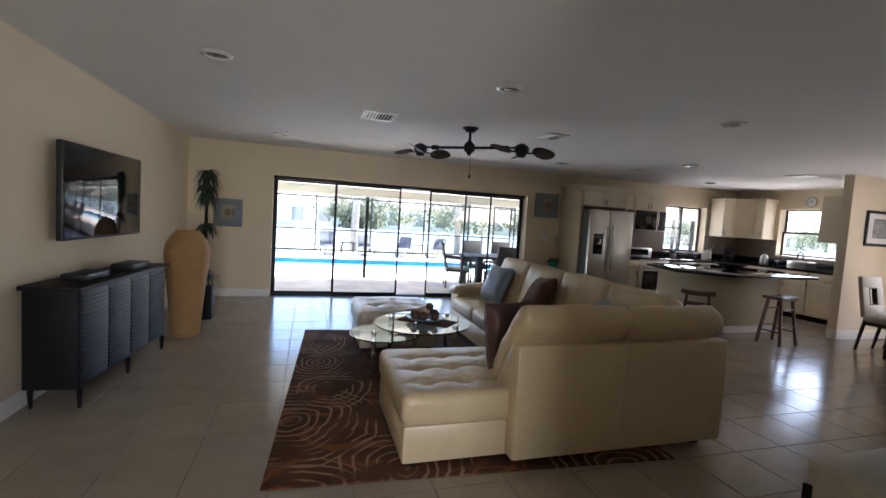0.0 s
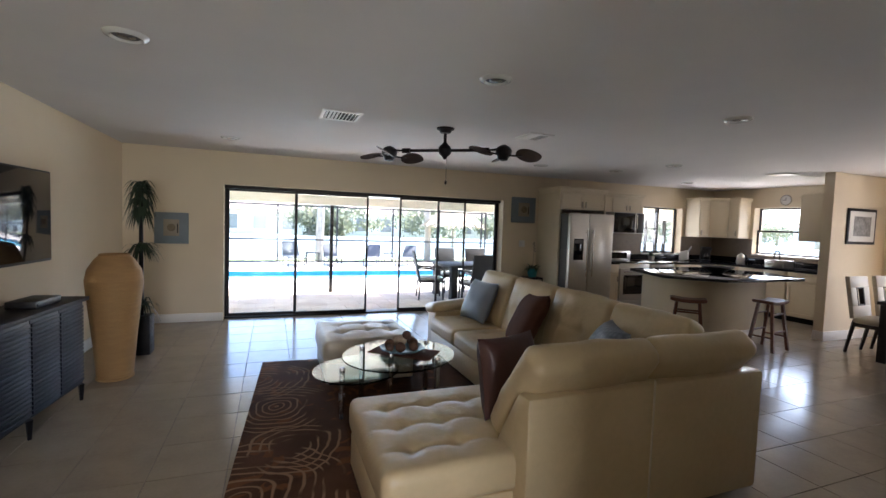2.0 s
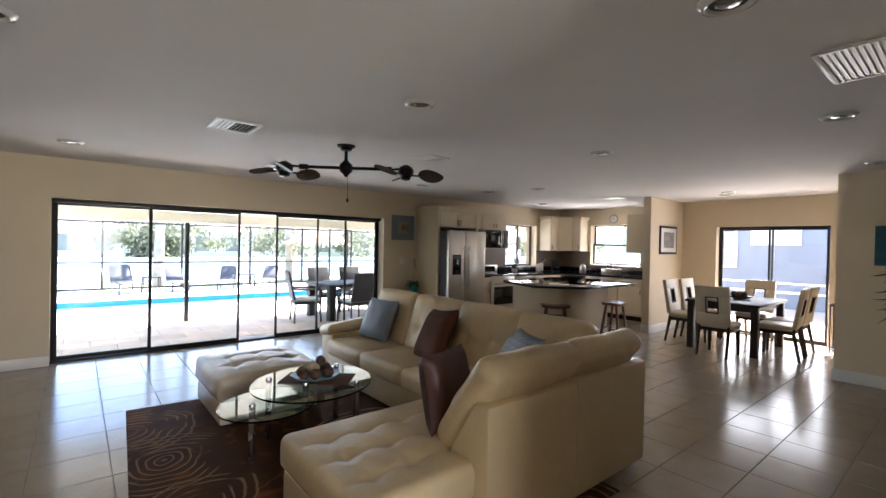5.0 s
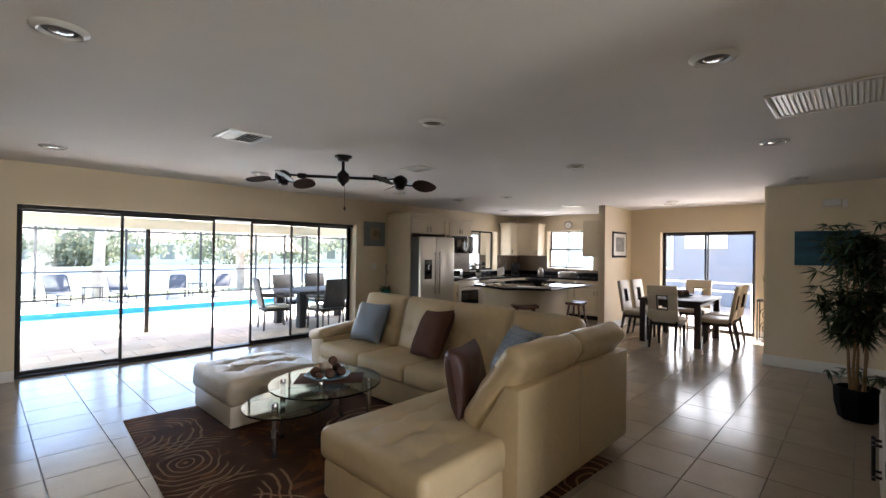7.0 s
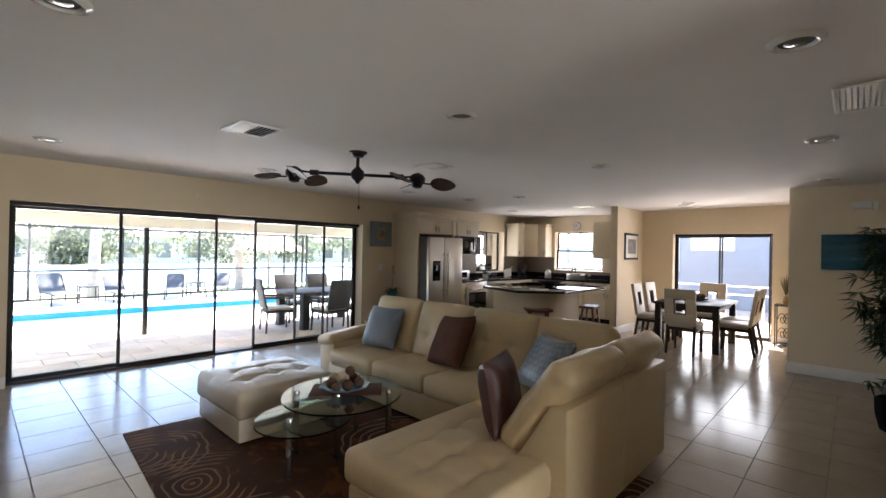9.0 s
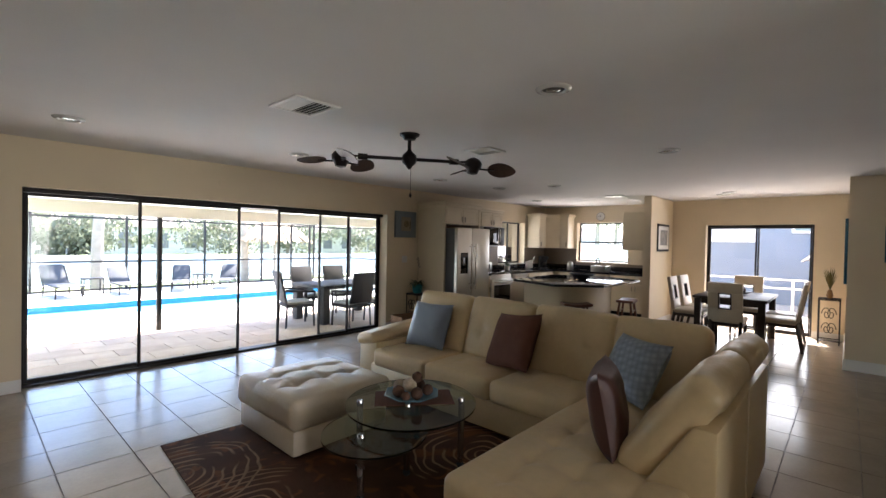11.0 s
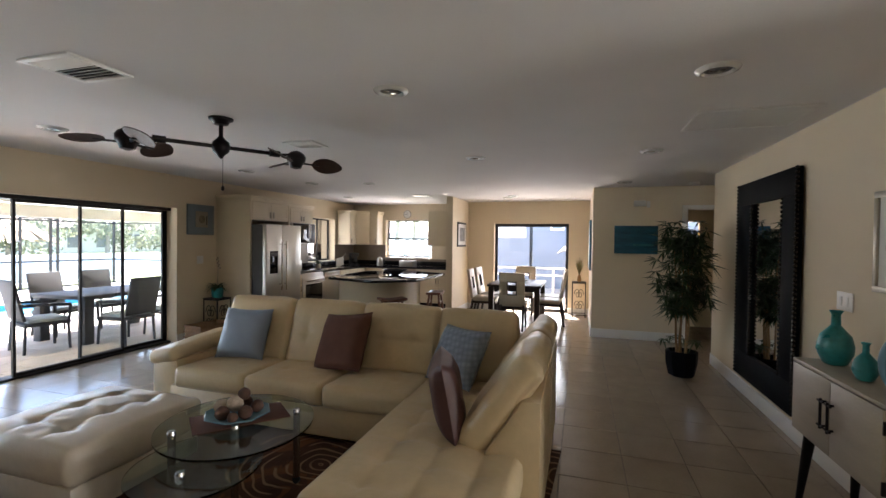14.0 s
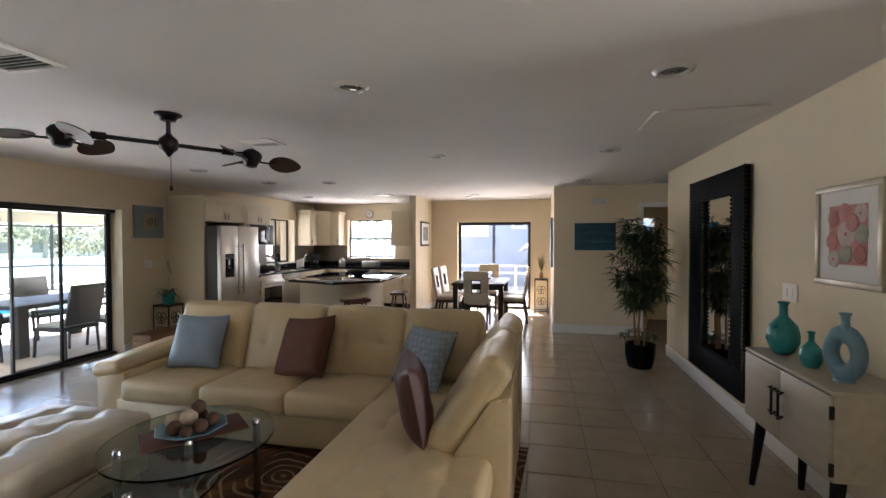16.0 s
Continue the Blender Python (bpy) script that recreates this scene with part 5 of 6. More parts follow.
boxes("plate", TRIM, sw, (3.10, SOUTH + 0.001, 1.12, 3.28, SOUTH + 0.008, 1.24), bevel=0.003)
for x in (3.14, 3.21):
    boxes("rocker", WHITE_METAL, sw, (x, SOUTH + 0.008, 1.15, x + 0.03, SOUTH + 0.012, 1.21), bevel=0.002)

# bamboo tree
bt = thing("bamboo_plant", "tall artificial bamboo plant in a black octagonal pot", "potted plant", pose(5.47, 2.17, 0))
bm = bmesh.new()
lathe(bm, [(0.12, 0), (0.14, 0.01), (0.17, 0.15), (0.175, 0.29), (0.158, 0.295), (0.15, 0.25)], 8)
part("pot", bm, MIRROR_FRAME, bt)
rnd = random.Random(12)
tops = []
for k in range(5):
    a = k * 1.3
    base = Vector((math.cos(a) * 0.05, math.sin(a) * 0.05, 0.24))
    top = Vector((math.cos(a + 0.3) * 0.10, math.sin(a + 0.3) * 0.10, 1.48 + 0.09 * (k % 3)))
    bm = bmesh.new()
    last = base
    for q in range(1, 8):
        p = base.lerp(top, q / 7) + Vector((rnd.uniform(-0.01, 0.01), rnd.uniform(-0.01, 0.01), 0))
        rod(bm, last, p, 0.016 - 0.0015 * q, 0.0145 - 0.0015 * q, sides=8)
        last = p
    part("cane", bm, CANE, bt)
    tops.append((base, top))


def bamboo_leaves(bm, rnd, p, n, length):
    for _ in range(n):
        a, el = rnd.uniform(0, 6.283), rnd.uniform(-1.0, 0.5)
        out = Vector((math.cos(a) * math.cos(el), math.sin(a) * math.cos(el), math.sin(el)))
        side = out.cross(Vector((0, 0, 1))).normalized()
        ln = length * rnd.uniform(0.7, 1.25)
        w = ln * 0.085
        droop = Vector((0, 0, -ln * 0.22))
        pts = [p, p + out * ln * 0.35 + side * w, p + out * ln + droop, p + out * ln * 0.35 - side * w]
        bm.faces.new([bm.verts.new(v) for v in pts])


bm = bmesh.new()
for base, top in tops:
    for q in range(46):
        f = rnd.uniform(0.36, 1.06)
        c = base.lerp(top, f)
        reach = rnd.uniform(0.04, 0.25) * (1.15 - abs(f - 0.72))
        a = rnd.uniform(0, 6.283)
        p = c + Vector((math.cos(a) * reach, math.sin(a) * reach, rnd.uniform(-0.03, 0.16)))
        bamboo_leaves(bm, rnd, p, 8, 0.15)
    for q in range(2):
        a = rnd.uniform(0, 6.283)
        bamboo_leaves(bm, rnd, base + Vector((math.cos(a) * 0.16, math.sin(a) * 0.16, 0.18)), 5, 0.13)
part("foliage", bm, PLANT, bt)

# hall wall: sea picture, alarm sounder, doorway trim
SEA = material("teal_sea_print", (0.010, 0.085, 0.14), 0.35, vary=0.5, scale=5, fine=14, bump=0.03, stretch=(1, 0.5, 2.5))
sea = thing("sea_picture", "wide teal wave picture on the hall wall", "picture")
boxes("canvas", SEA, sea, (HALL_X - 0.03, 2.16, 1.375, HALL_X, 2.80, 1.82), bevel=0.003)
boxes("wave_crest", material("foam_print", (0.03, 0.15, 0.18), 0.4, vary=0.4, scale=12, fine=60), sea, (HALL_X - 0.0315, 2.22, 1.50, HALL_X - 0.03, 2.52, 1.53))
snd = thing("alarm_sounder", "white plastic alarm box high on the hall wall", "alarm")
boxes("case", WHITE_METAL, snd, (HALL_X - 0.04, 2.34, 2.13, HALL_X, 2.52, 2.22), bevel=0.008)
boxes("grille", TRIM, snd, (HALL_X - 0.03, 2.28, 2.11, HALL_X, 2.33, 2.21), bevel=0.004)
structure("trim", TRIM, "white painted door trim at the hall opening", "trim", (HALL_X - 0.02, 1.74, 0, HALL_X, 1.82, 2.14), (HALL_X - 0.02, 0.52, 0, HALL_X, 0.6, 2.14), (HALL_X - 0.02, 0.6, 2.07, HALL_X, 1.74, 2.14), bevel=0.004)
blue = thing("blue_canvas", "narrow blue canvas on the dining side wall", "picture")
boxes("canvas", SEA, blue, (8.0, HALL_Y + 0.001, 1.05, 8.75, HALL_Y + 0.035, 1.95), bevel=0.003)

# ---- dining ----
CREAM_CHAIR = material("cream_leatherette", (0.50, 0.43, 0.32), 0.45, vary=0.06, scale=7, fine=160, bump=0.06)


def dining_chair(m):
    ch = thing("dining_chair", "cream leatherette dining chair with a square hole in its back", "chair", m, "chairs round the dining table")
    bm = bmesh.new()
    for d in ((-0.22, 0.0, 0.22, 0.16), (-0.22, 0.40, 0.22, 0.55), (-0.22, 0.16, -0.085, 0.40), (0.085, 0.16, 0.22, 0.40)):
        box(bm, d[0], -0.025, d[1], d[2], 0.025, d[3], bevel=0.006)
    bmesh.ops.transform(bm, matrix=pose(0, 0.21, 0.46, -9), verts=bm.verts)
    part("backrest", bm, CREAM_CHAIR, ch)
    bm = bmesh.new()
    for d in ((-0.085, 0.16, 0.085, 0.175), (-0.085, 0.385, 0.085, 0.40), (-0.085, 0.175, -0.07, 0.385), (0.07, 0.175, 0.085, 0.385)):
        box(bm, d[0], -0.028, d[1], d[2], 0.028, d[3])
    bmesh.ops.transform(bm, matrix=pose(0, 0.21, 0.46, -9), verts=bm.verts)
    part("back_inset", bm, DARK_WOOD, ch)
    bm = bmesh.new()
    soft_box(bm, (0.45, 0.45, 0.08), radius=0.03, puff=0.012, n=12, m=pose(0, -0.02, 0.445))
    part("seat", bm, CREAM_CHAIR, ch)
    boxes("seat_frame", DARK_WOOD, ch, (-0.21, -0.23, 0.36, 0.21, 0.20, 0.41), bevel=0.005)
    for sx in (-0.19, 0.19):
        bm = bmesh.new()
        rod(bm, (sx, -0.21, 0), (sx, -0.20, 0.38), 0.019, 0.026, sides=4)
        part("leg", bm, DARK_WOOD, ch)
        bm = bmesh.new()
        rod(bm, (sx, 0.27, 0), (sx, 0.19, 0.44), 0.019, 0.026, sides=4)
        part("leg", bm, DARK_WOOD, ch)
    return ch


dt = thing("dining_table", "dark espresso rectangular dining table with square legs", "dining table")
boxes("tabletop", DARK_WOOD, dt, (7.76, 3.98, 0.71, 9.16, 4.96, 0.75), bevel=0.005)
boxes("apron", DARK_WOOD, dt, (7.84, 4.06, 0.63, 9.08, 4.88, 0.71))
for x in (7.83, 9.09):
    for y in (4.05, 4.89):
        boxes("leg", DARK_WOOD, dt, (x - 0.045, y - 0.045, 0, x + 0.045, y + 0.045, 0.71), bevel=0.004)
first = dining_chair(pose(7.63, 4.44, 0, rz=90))
for x, y, rz in ((9.31, 4.46, -90), (8.17, 5.08, 2), (8.74, 5.06, -3), (8.20, 3.86, 183), (8.80, 3.88, 178)):
    copy_thing(first, pose(x, y, 0, rz=rz))
cp = thing("centrepiece", "dark wooden bowl with brown balls on the dining table", "bowl", pose(8.52, 4.46, 0.7505))
bm = bmesh.new()
lathe(bm, [(0.06, 0), (0.12, 0.015), (0.20, 0.05), (0.195, 0.055), (0.11, 0.025), (0, 0.02)], 24)
part("bowl", bm, DARK_WOOD, cp)
for k in range(4):
    bm = bmesh.new()
    bmesh.ops.create_icosphere(bm, subdivisions=2, radius=0.045, matrix=pose(0.07 * math.cos(k * 1.6), 0.07 * math.sin(k * 1.6), 0.075))
    part("ball", bm, BALL_B, cp)

IRON = material("black_wrought_iron", (0.02, 0.018, 0.017), 0.5, metal=0.4, vary=0.2, bump=0.1)


def scroll_stand(m, height, label):
    st = thing("iron_stand", label, "plant stand", m)
    w = 0.13
    for sx in (-w, w):
        for sy in (-w, w):
            bm = bmesh.new()
            rod(bm, (sx, sy, 0), (sx, sy, height), 0.009, sides=6)
            part("post", bm, IRON, st)
    for z in (0.06, height - 0.01):
        bm = bmesh.new()
        for a, b in (((-w, -w), (w, -w)), ((w, -w), (w, w)), ((w, w), (-w, w)), ((-w, w), (-w, -w))):
            rod(bm, (*a, z), (*b, z), 0.007, sides=6)
        part("rail", bm, IRON, st)
    boxes("top", IRON, st, (-w - 0.01, -w - 0.01, height, w + 0.01, w + 0.01, height + 0.012))
    for face in range(2):
        for sg in (-1, 1):
            for zc in (0.35, 0.68):
                bm = bmesh.new()
                last = None
                for k in range(20):
                    a = k * 0.45
                    r = 0.075 * (1 - k / 24)
                    p = (sg * (0.03 + r * math.cos(a) * 0.8), -w if face else w, height * zc + r * math.sin(a) * 1.5)
                    if face == 0:
                        p = (-w, p[0], p[2])
                    if last:
                        rod(bm, last, p, 0.006, sides=5)
                    last = p
                part("scroll", bm, IRON, st)
    return st


scroll_stand(pose(9.30, 3.33, 0), 0.72, "black scrolled iron plant stand beside the dining door")
gp = thing("grass_arrangement", "dried grass arrangement in a slim vase on the iron stand", "plant", pose(9.30, 3.33, 0.7325))
bm = bmesh.new()
lathe(bm, [(0.03, 0), (0.045, 0.04), (0.03, 0.12), (0.02, 0.14)], 14)
part("vase", bm, TAN_RIB, gp)
bm = bmesh.new()
arching_leaves(bm, (0, 0, 0.13), 40, 0.09, 0.05, 0.008, 5, 0.36)
part("grass", bm, material("dried_grass", (0.20, 0.17, 0.06), 0.8, vary=0.3), gp)

bw = thing("framed_photo", "black framed grey photograph on the partition", "picture")
py = PART_Y - 0.02
boxes("frame", BLACK_WOOD, bw, (8.66, py, 1.42, 9.36, PART_Y - 0.001, 1.945), bevel=0.003)
boxes("mat", PAPER, bw, (8.70, py - 0.003, 1.46, 9.32, py, 1.905))
boxes("photo", material("grey_photograph", (0.22, 0.21, 0.20), 0.5, vary=0.7, scale=9, fine=40), bw, (8.80, py - 0.005, 1.54, 9.22, py - 0.003, 1.83))

# ---- kitchen ----
CABINET = material("cream_painted_cabinet", (0.70, 0.60, 0.43), 0.42, vary=0.04, scale=4, fine=80, bump=0.02)
GRANITE = material("black_polished_granite", (0.012, 0.012, 0.014), 0.07, vary=0.6, scale=60, fine=300, bump=0.0, rough_vary=0.03, spec=0.35)
STEEL = material("stainless_steel", (0.56, 0.54, 0.50), 0.30, metal=1.0, vary=0.05, scale=3, fine=60, bump=0.01, stretch=(1, 1, 0.1))
BLACK_GLASS = material("black_oven_glass", (0.006, 0.006, 0.007), 0.05, vary=0.0, bump=0.0, rough_vary=0.01)
GREY_SIDE = material("grey_appliance_side", (0.10, 0.10, 0.10), 0.5, vary=0.06, bump=0.02)
BACKSPLASH = material("taupe_backsplash_tile", (0.24, 0.19, 0.14), 0.35, vary=0.12, scale=12, fine=60, bump=0.04)


def shaker_door(parent, axis, a0, a1, d, z0, z1, out, handle=None):
    """A cabinet door with a raised rim; out is the way it faces, along the other axis."""
    def put(bm, u0, u1, e0, e1, w0, w1):
        lo, hi = min(e0, e1), max(e0, e1)
        if axis == "x":
            box(bm, u0, lo, w0, u1, hi, w1, bevel=0.003, segments=1)
        else:
            box(bm, lo, u0, w0, hi, u1, w1, bevel=0.003, segments=1)
    bm = bmesh.new()
    put(bm, a0, a1, d, d + out * 0.012, z0, z1)
    r = 0.05
    for u0, u1, w0, w1 in ((a0, a1, z0, z0 + r), (a0, a1, z1 - r, z1), (a0, a0 + r, z0 + r, z1 - r), (a1 - r, a1, z0 + r, z1 - r)):
        put(bm, u0, u1, d + out * 0.012, d + out * 0.02, w0, w1)
    door = part("door", bm, CABINET, parent)
    if handle:
        hu, hz0, hz1 = handle
        bm = bmesh.new()
        put(bm, hu - 0.006, hu + 0.006, d + out * 0.02, d + out * 0.045, hz0, hz1)
        part("handle", bm, CHROME, door, "brushed steel bar handle")
    return door


def crown_strip(parent, d):
    boxes("crown", CABINET, parent, d, (d[0] - 0.02, d[1] - 0.02, d[5], d[3] + 0.02, d[4], d[5] + 0.04), bevel=0.006)


# refrigerator surround
sur = thing("fridge_surround", "tall cream cabinet surround above the refrigerator", "cabinet")
boxes("side_panel", CABINET, sur, (5.46, 8.28, 0, 5.50, NORTH, 2.13), bevel=0.002)
boxes("side_panel", CABINET, sur, (6.42, 8.28, 0, 6.455, NORTH, 2.13), bevel=0.002)
boxes("body", CABINET, sur, (5.50, 8.30, 1.84, 6.42, NORTH, 2.13))
shaker_door(sur, "x", 5.51, 5.957, 8.30, 1.85, 2.12, -1, (5.92, 1.88, 1.98))
shaker_door(sur, "x", 5.961, 6.41, 8.30, 1.85, 2.12, -1, (6.0, 1.88, 1.98))
crown_strip(sur, (5.45, 8.26, 2.13, 6.465, NORTH, 2.19))

fr = thing("refrigerator", "stainless steel side-by-side refrigerator with a water dispenser", "refrigerator")
boxes("body", GREY_SIDE, fr, (5.505, 8.09, 0.02, 6.405, 8.88, 1.76), bevel=0.006)
boxes("door", STEEL, fr, (5.505, 8.01, 0.06, 5.885, 8.09, 1.77), bevel=0.012)
boxes("door", STEEL, fr, (5.895, 8.01, 0.06, 6.405, 8.09, 1.77), bevel=0.012)
for x in (5.83, 5.95):
    bm = bmesh.new()
    rod(bm, (x, 7.965, 0.70), (x, 7.965, 1.50), 0.013, sides=12)
    for z in (0.80, 1.45):
        rod(bm, (x, 7.965, z), (x, 8.015, z), 0.010, sides=8)
    part("handle", bm, CHROME, fr)
disp = boxes("dispenser", BLACK_GLASS, fr, (5.59, 8.002, 0.98, 5.78, 8.012, 1.34), bevel=0.004)
boxes("control_panel", GREY_SIDE, disp, (5.60, 7.998, 1.26, 5.77, 8.002, 1.32))
boxes("grille", PLASTIC, fr, (5.53, 8.03, 0.0, 6.38, 8.09, 0.055))

# range, microwave, cabinet above
rg = thing("range", "stainless steel electric range with a black glass oven door", "oven")
boxes("body", STEEL, rg, (6.84, 8.30, 0.02, 7.58, 8.88, 0.90), bevel=0.005)
boxes("cooktop", BLACK_GLASS, rg, (6.84, 8.26, 0.90, 7.58, 8.88, 0.92), bevel=0.004)
od = boxes("oven_door", STEEL, rg, (6.85, 8.265, 0.22, 7.57, 8.30, 0.80), bevel=0.006)
boxes("window", BLACK_GLASS, od, (6.93, 8.260, 0.32, 7.49, 8.265, 0.68), bevel=0.002)
bm = bmesh.new()
rod(bm, (6.9, 8.225, 0.745), (7.52, 8.225, 0.745), 0.012, sides=12)
for x in (6.93, 7.49):
    rod(bm, (x, 8.225, 0.745), (x, 8.27, 0.745), 0.009, sides=8)
part("handle", bm, CHROME, od)
boxes("backguard", STEEL, rg, (6.84, 8.80, 0.92, 7.58, 8.88, 1.10), bevel=0.005)
boxes("display", BLACK_GLASS, rg, (6.93, 8.794, 0.95, 7.49, 8.80, 1.07))
boxes("drawer", STEEL, rg, (6.85, 8.27, 0.05, 7.57, 8.30, 0.20), bevel=0.005)
mw = thing("microwave", "stainless and black over-range microwave", "microwave")
boxes("body", STEEL, mw, (6.84, 8.50, 1.45, 7.58, NORTH, 1.85), bevel=0.006)
boxes("door", BLACK_GLASS, mw, (6.85, 8.485, 1.47, 7.35, 8.50, 1.84), bevel=0.004)
boxes("control_panel", PLASTIC, mw, (7.4, 8.488, 1.47, 7.57, 8.50, 1.84), bevel=0.003)
boxes("handle", CHROME, mw, (7.36, 8.455, 1.55, 7.38, 8.475, 1.81), (7.362, 8.475, 1.57, 7.378, 8.485, 1.59), (7.362, 8.475, 1.77, 7.378, 8.485, 1.79))
uc = thing("wall_cabinet", "cream wall cabinet above the microwave", "cabinet")
boxes("body", CABINET, uc, (6.47, 8.57, 1.85, 7.58, NORTH, 2.13))
shaker_door(uc, "x", 6.85, 7.208, 8.57, 1.86, 2.12, -1, (7.17, 1.89, 1.98))
shaker_door(uc, "x", 7.212, 7.57, 8.57, 1.86, 2.12, -1, (7.25, 1.89, 1.98))
crown_strip(uc, (6.48, 8.54, 2.13, 7.59, NORTH, 2.17))

dw = thing("dishwasher", "stainless steel dishwasher under the counter", "dishwasher")
boxes("body", STEEL, dw, (7.61, 8.30, 0.10, 8.21, 8.85, 0.875), bevel=0.005)
boxes("control_panel", STEEL, dw, (7.61, 8.285, 0.78, 8.21, 8.30, 0.875), bevel=0.004)
boxes("handle", CHROME, dw, (7.67, 8.26, 0.77, 8.15, 8.275, 0.79), (7.69, 8.275, 0.772, 7.71, 8.285, 0.788), (8.11, 8.275, 0.772, 8.13, 8.285, 0.788))
boxes("toe_kick", PLASTIC, dw, (7.61, 8.36, 0.0, 8.21, 8.85, 0.10))


def base_cabinet(label, axis, a0, a1, d, back, out, doors):
    bc = thing("base_cabinet", label, "cabinet", group="kitchen base cabinets")
    if axis == "x":
        boxes("body", CABINET, bc, (a0, d, 0.10, a1, back, 0.88))
        boxes("toe_kick", BLACK_WOOD, bc, (a0, d + 0.06, 0, a1, back, 0.10))
    else:
        boxes("body", CABINET, bc, (d, a0, 0.10, back, a1, 0.88))
        boxes("toe_kick", BLACK_WOOD, bc, (d + 0.06, a0, 0, back, a1, 0.10))
    w = (a1 - a0) / doors
    for k in range(doors):
        u0, u1 = a0 + k * w + 0.006, a0 + (k + 1) * w - 0.006
        shaker_door(bc, axis, u0, u1, d, 0.12, 0.70, out, ((u1 - 0.03) if k % 2 == 0 else (u0 + 0.03), 0.56, 0.66))
        bm = bmesh.new()
        if axis == "x":
            box(bm, u0, d - 0.018, 0.72, u1, d, 0.87, bevel=0.003)
        else:
            box(bm, d - 0.018, u0, 0.72, d, u1, 0.87, bevel=0.003)
        part("drawer", bm, CABINET, bc)
    return bc


base_cabinet("cream base cabinet under the kitchen window", "x", 8.23, 9.38, 8.30, NORTH, -1, 3)
base_cabinet("narrow cream base cabinet between refrigerator and range", "x", 6.465, 6.835, 8.30, NORTH, -1, 1)
slab = thing("counter_piece", "short piece of black granite countertop beside the range", "countertop")
boxes("slab", GRANITE, slab, (6.465, 8.27, 0.881, 6.835, 8.895, 0.921), bevel=0.004)
base_cabinet("cream sink cabinet under the sink window", "y", 6.98, 8.28, 9.40, 10.0, -1, 3)
base_cabinet("cream base cabinet beside the partition", "y", PART_Y + 0.14, 6.96, 9.40, 10.0, -1, 2)
bm = bmesh.new()
prism(bm, [(7.59, 8.27), (9.37, 8.27), (9.37, PART_Y + 0.135), (9.995, PART_Y + 0.135), (9.995, 8.895), (7.59, 8.895)], 0.88, 0.92, 0.004)
tagged(part("countertop", bm, GRANITE, None), "polished black granite countertop running round the corner", "countertop")
structure("backsplash", BACKSPLASH, "taupe tiled backsplash above the counter", "backsplash", (6.47, NORTH - 0.008, 0.925, KW[0], NORTH, 1.49), (KW[1], NORTH - 0.008, 0.925, 9.99, NORTH, 1.42), (KW[0], NORTH - 0.008, 0.925, KW[1], NORTH, 1.02), (9.992, SW[1], 0.925, 10.0, NORTH - 0.01, 1.42), (9.992, PART_Y + 0.135, 0.925, 10.0, SW[1], 1.09), (8.7, PART_Y + 0.131, 0.925, 9.99, PART_Y + 0.139, 1.42))

structure("granite_upstand", GRANITE, "low black granite upstand behind the counter", "backsplash", (7.60, NORTH - 0.028, 0.9205, 9.965, NORTH - 0.0085, 1.03), (9.965, PART_Y + 0.145, 0.9205, 9.9915, NORTH - 0.03, 1.03), bevel=0.003)

cc = thing("wall_cabinet", "cream corner wall cabinets with a crown moulding", "cabinet")
bm = bmesh.new()
prism(bm, [(9.14, 8.895), (9.14, 8.57), (9.42, 8.57), (9.67, 8.32), (9.67, 8.10), (9.995, 8.10), (9.995, 8.895)], 1.43, 2.18)
part("body", bm, CABINET, cc)
shaker_door(cc, "x", 9.15, 9.41, 8.57, 1.44, 2.16, -1, (9.18, 1.47, 1.57))
shaker_door(cc, "y", 8.11, 8.31, 9.67, 1.44, 2.16, -1, (8.14, 1.47, 1.57))
bm = bmesh.new()
box(bm, -0.165, -0.02, 1.44, 0.165, 0, 2.16, bevel=0.004)
bmesh.ops.transform(bm, matrix=pose(9.545, 8.445, 0, rz=-45), verts=bm.verts)
part("door", bm, CABINET, cc)
bm = bmesh.new()
prism(bm, [(9.11, 8.895), (9.11, 8.54), (9.40, 8.54), (9.64, 8.30), (9.64, 8.07), (9.995, 8.07), (9.995, 8.895)], 2.18, 2.245, 0.01)
part("crown", bm, CABINET, cc)
pc = thing("wall_cabinet", "narrow cream wall cabinet on the partition", "cabinet")
boxes("body", CABINET, pc, (8.75, PART_Y + 0.135, 1.43, 9.95, 6.45, 2.18), bevel=0.003)
shaker_door(pc, "x", 8.76, 9.34, 6.45, 1.44, 2.17, 1)
shaker_door(pc, "x", 9.36, 9.94, 6.45, 1.44, 2.17, 1)

# island
isl = thing("kitchen_island", "cream kitchen island with an angled black granite top", "kitchen island")
bm = bmesh.new()
prism(bm, [(6.25, 7.15), (6.38, 6.55), (6.70, 6.28), (7.78, 6.28), (7.85, 6.65), (7.45, 7.25)], 0.0, 0.88, 0.004)
part("base", bm, CABINET, isl)
boxes("baseboard", TRIM, isl, (6.70, 6.268, 0, 7.78, 6.28, 0.10))
bm = bmesh.new()
prism(bm, [(6.12, 7.28), (5.80, 6.36), (6.30, 5.80), (7.84, 5.80), (8.17, 6.55), (7.72, 7.42)], 0.88, 0.92, 0.006)
part("countertop", bm, GRANITE, isl)

STOOL = material("reddish_brown_wood", (0.13, 0.045, 0.022), 0.35, vary=0.25, scale=6, fine=60, bump=0.05, stretch=(1, 1, 5))


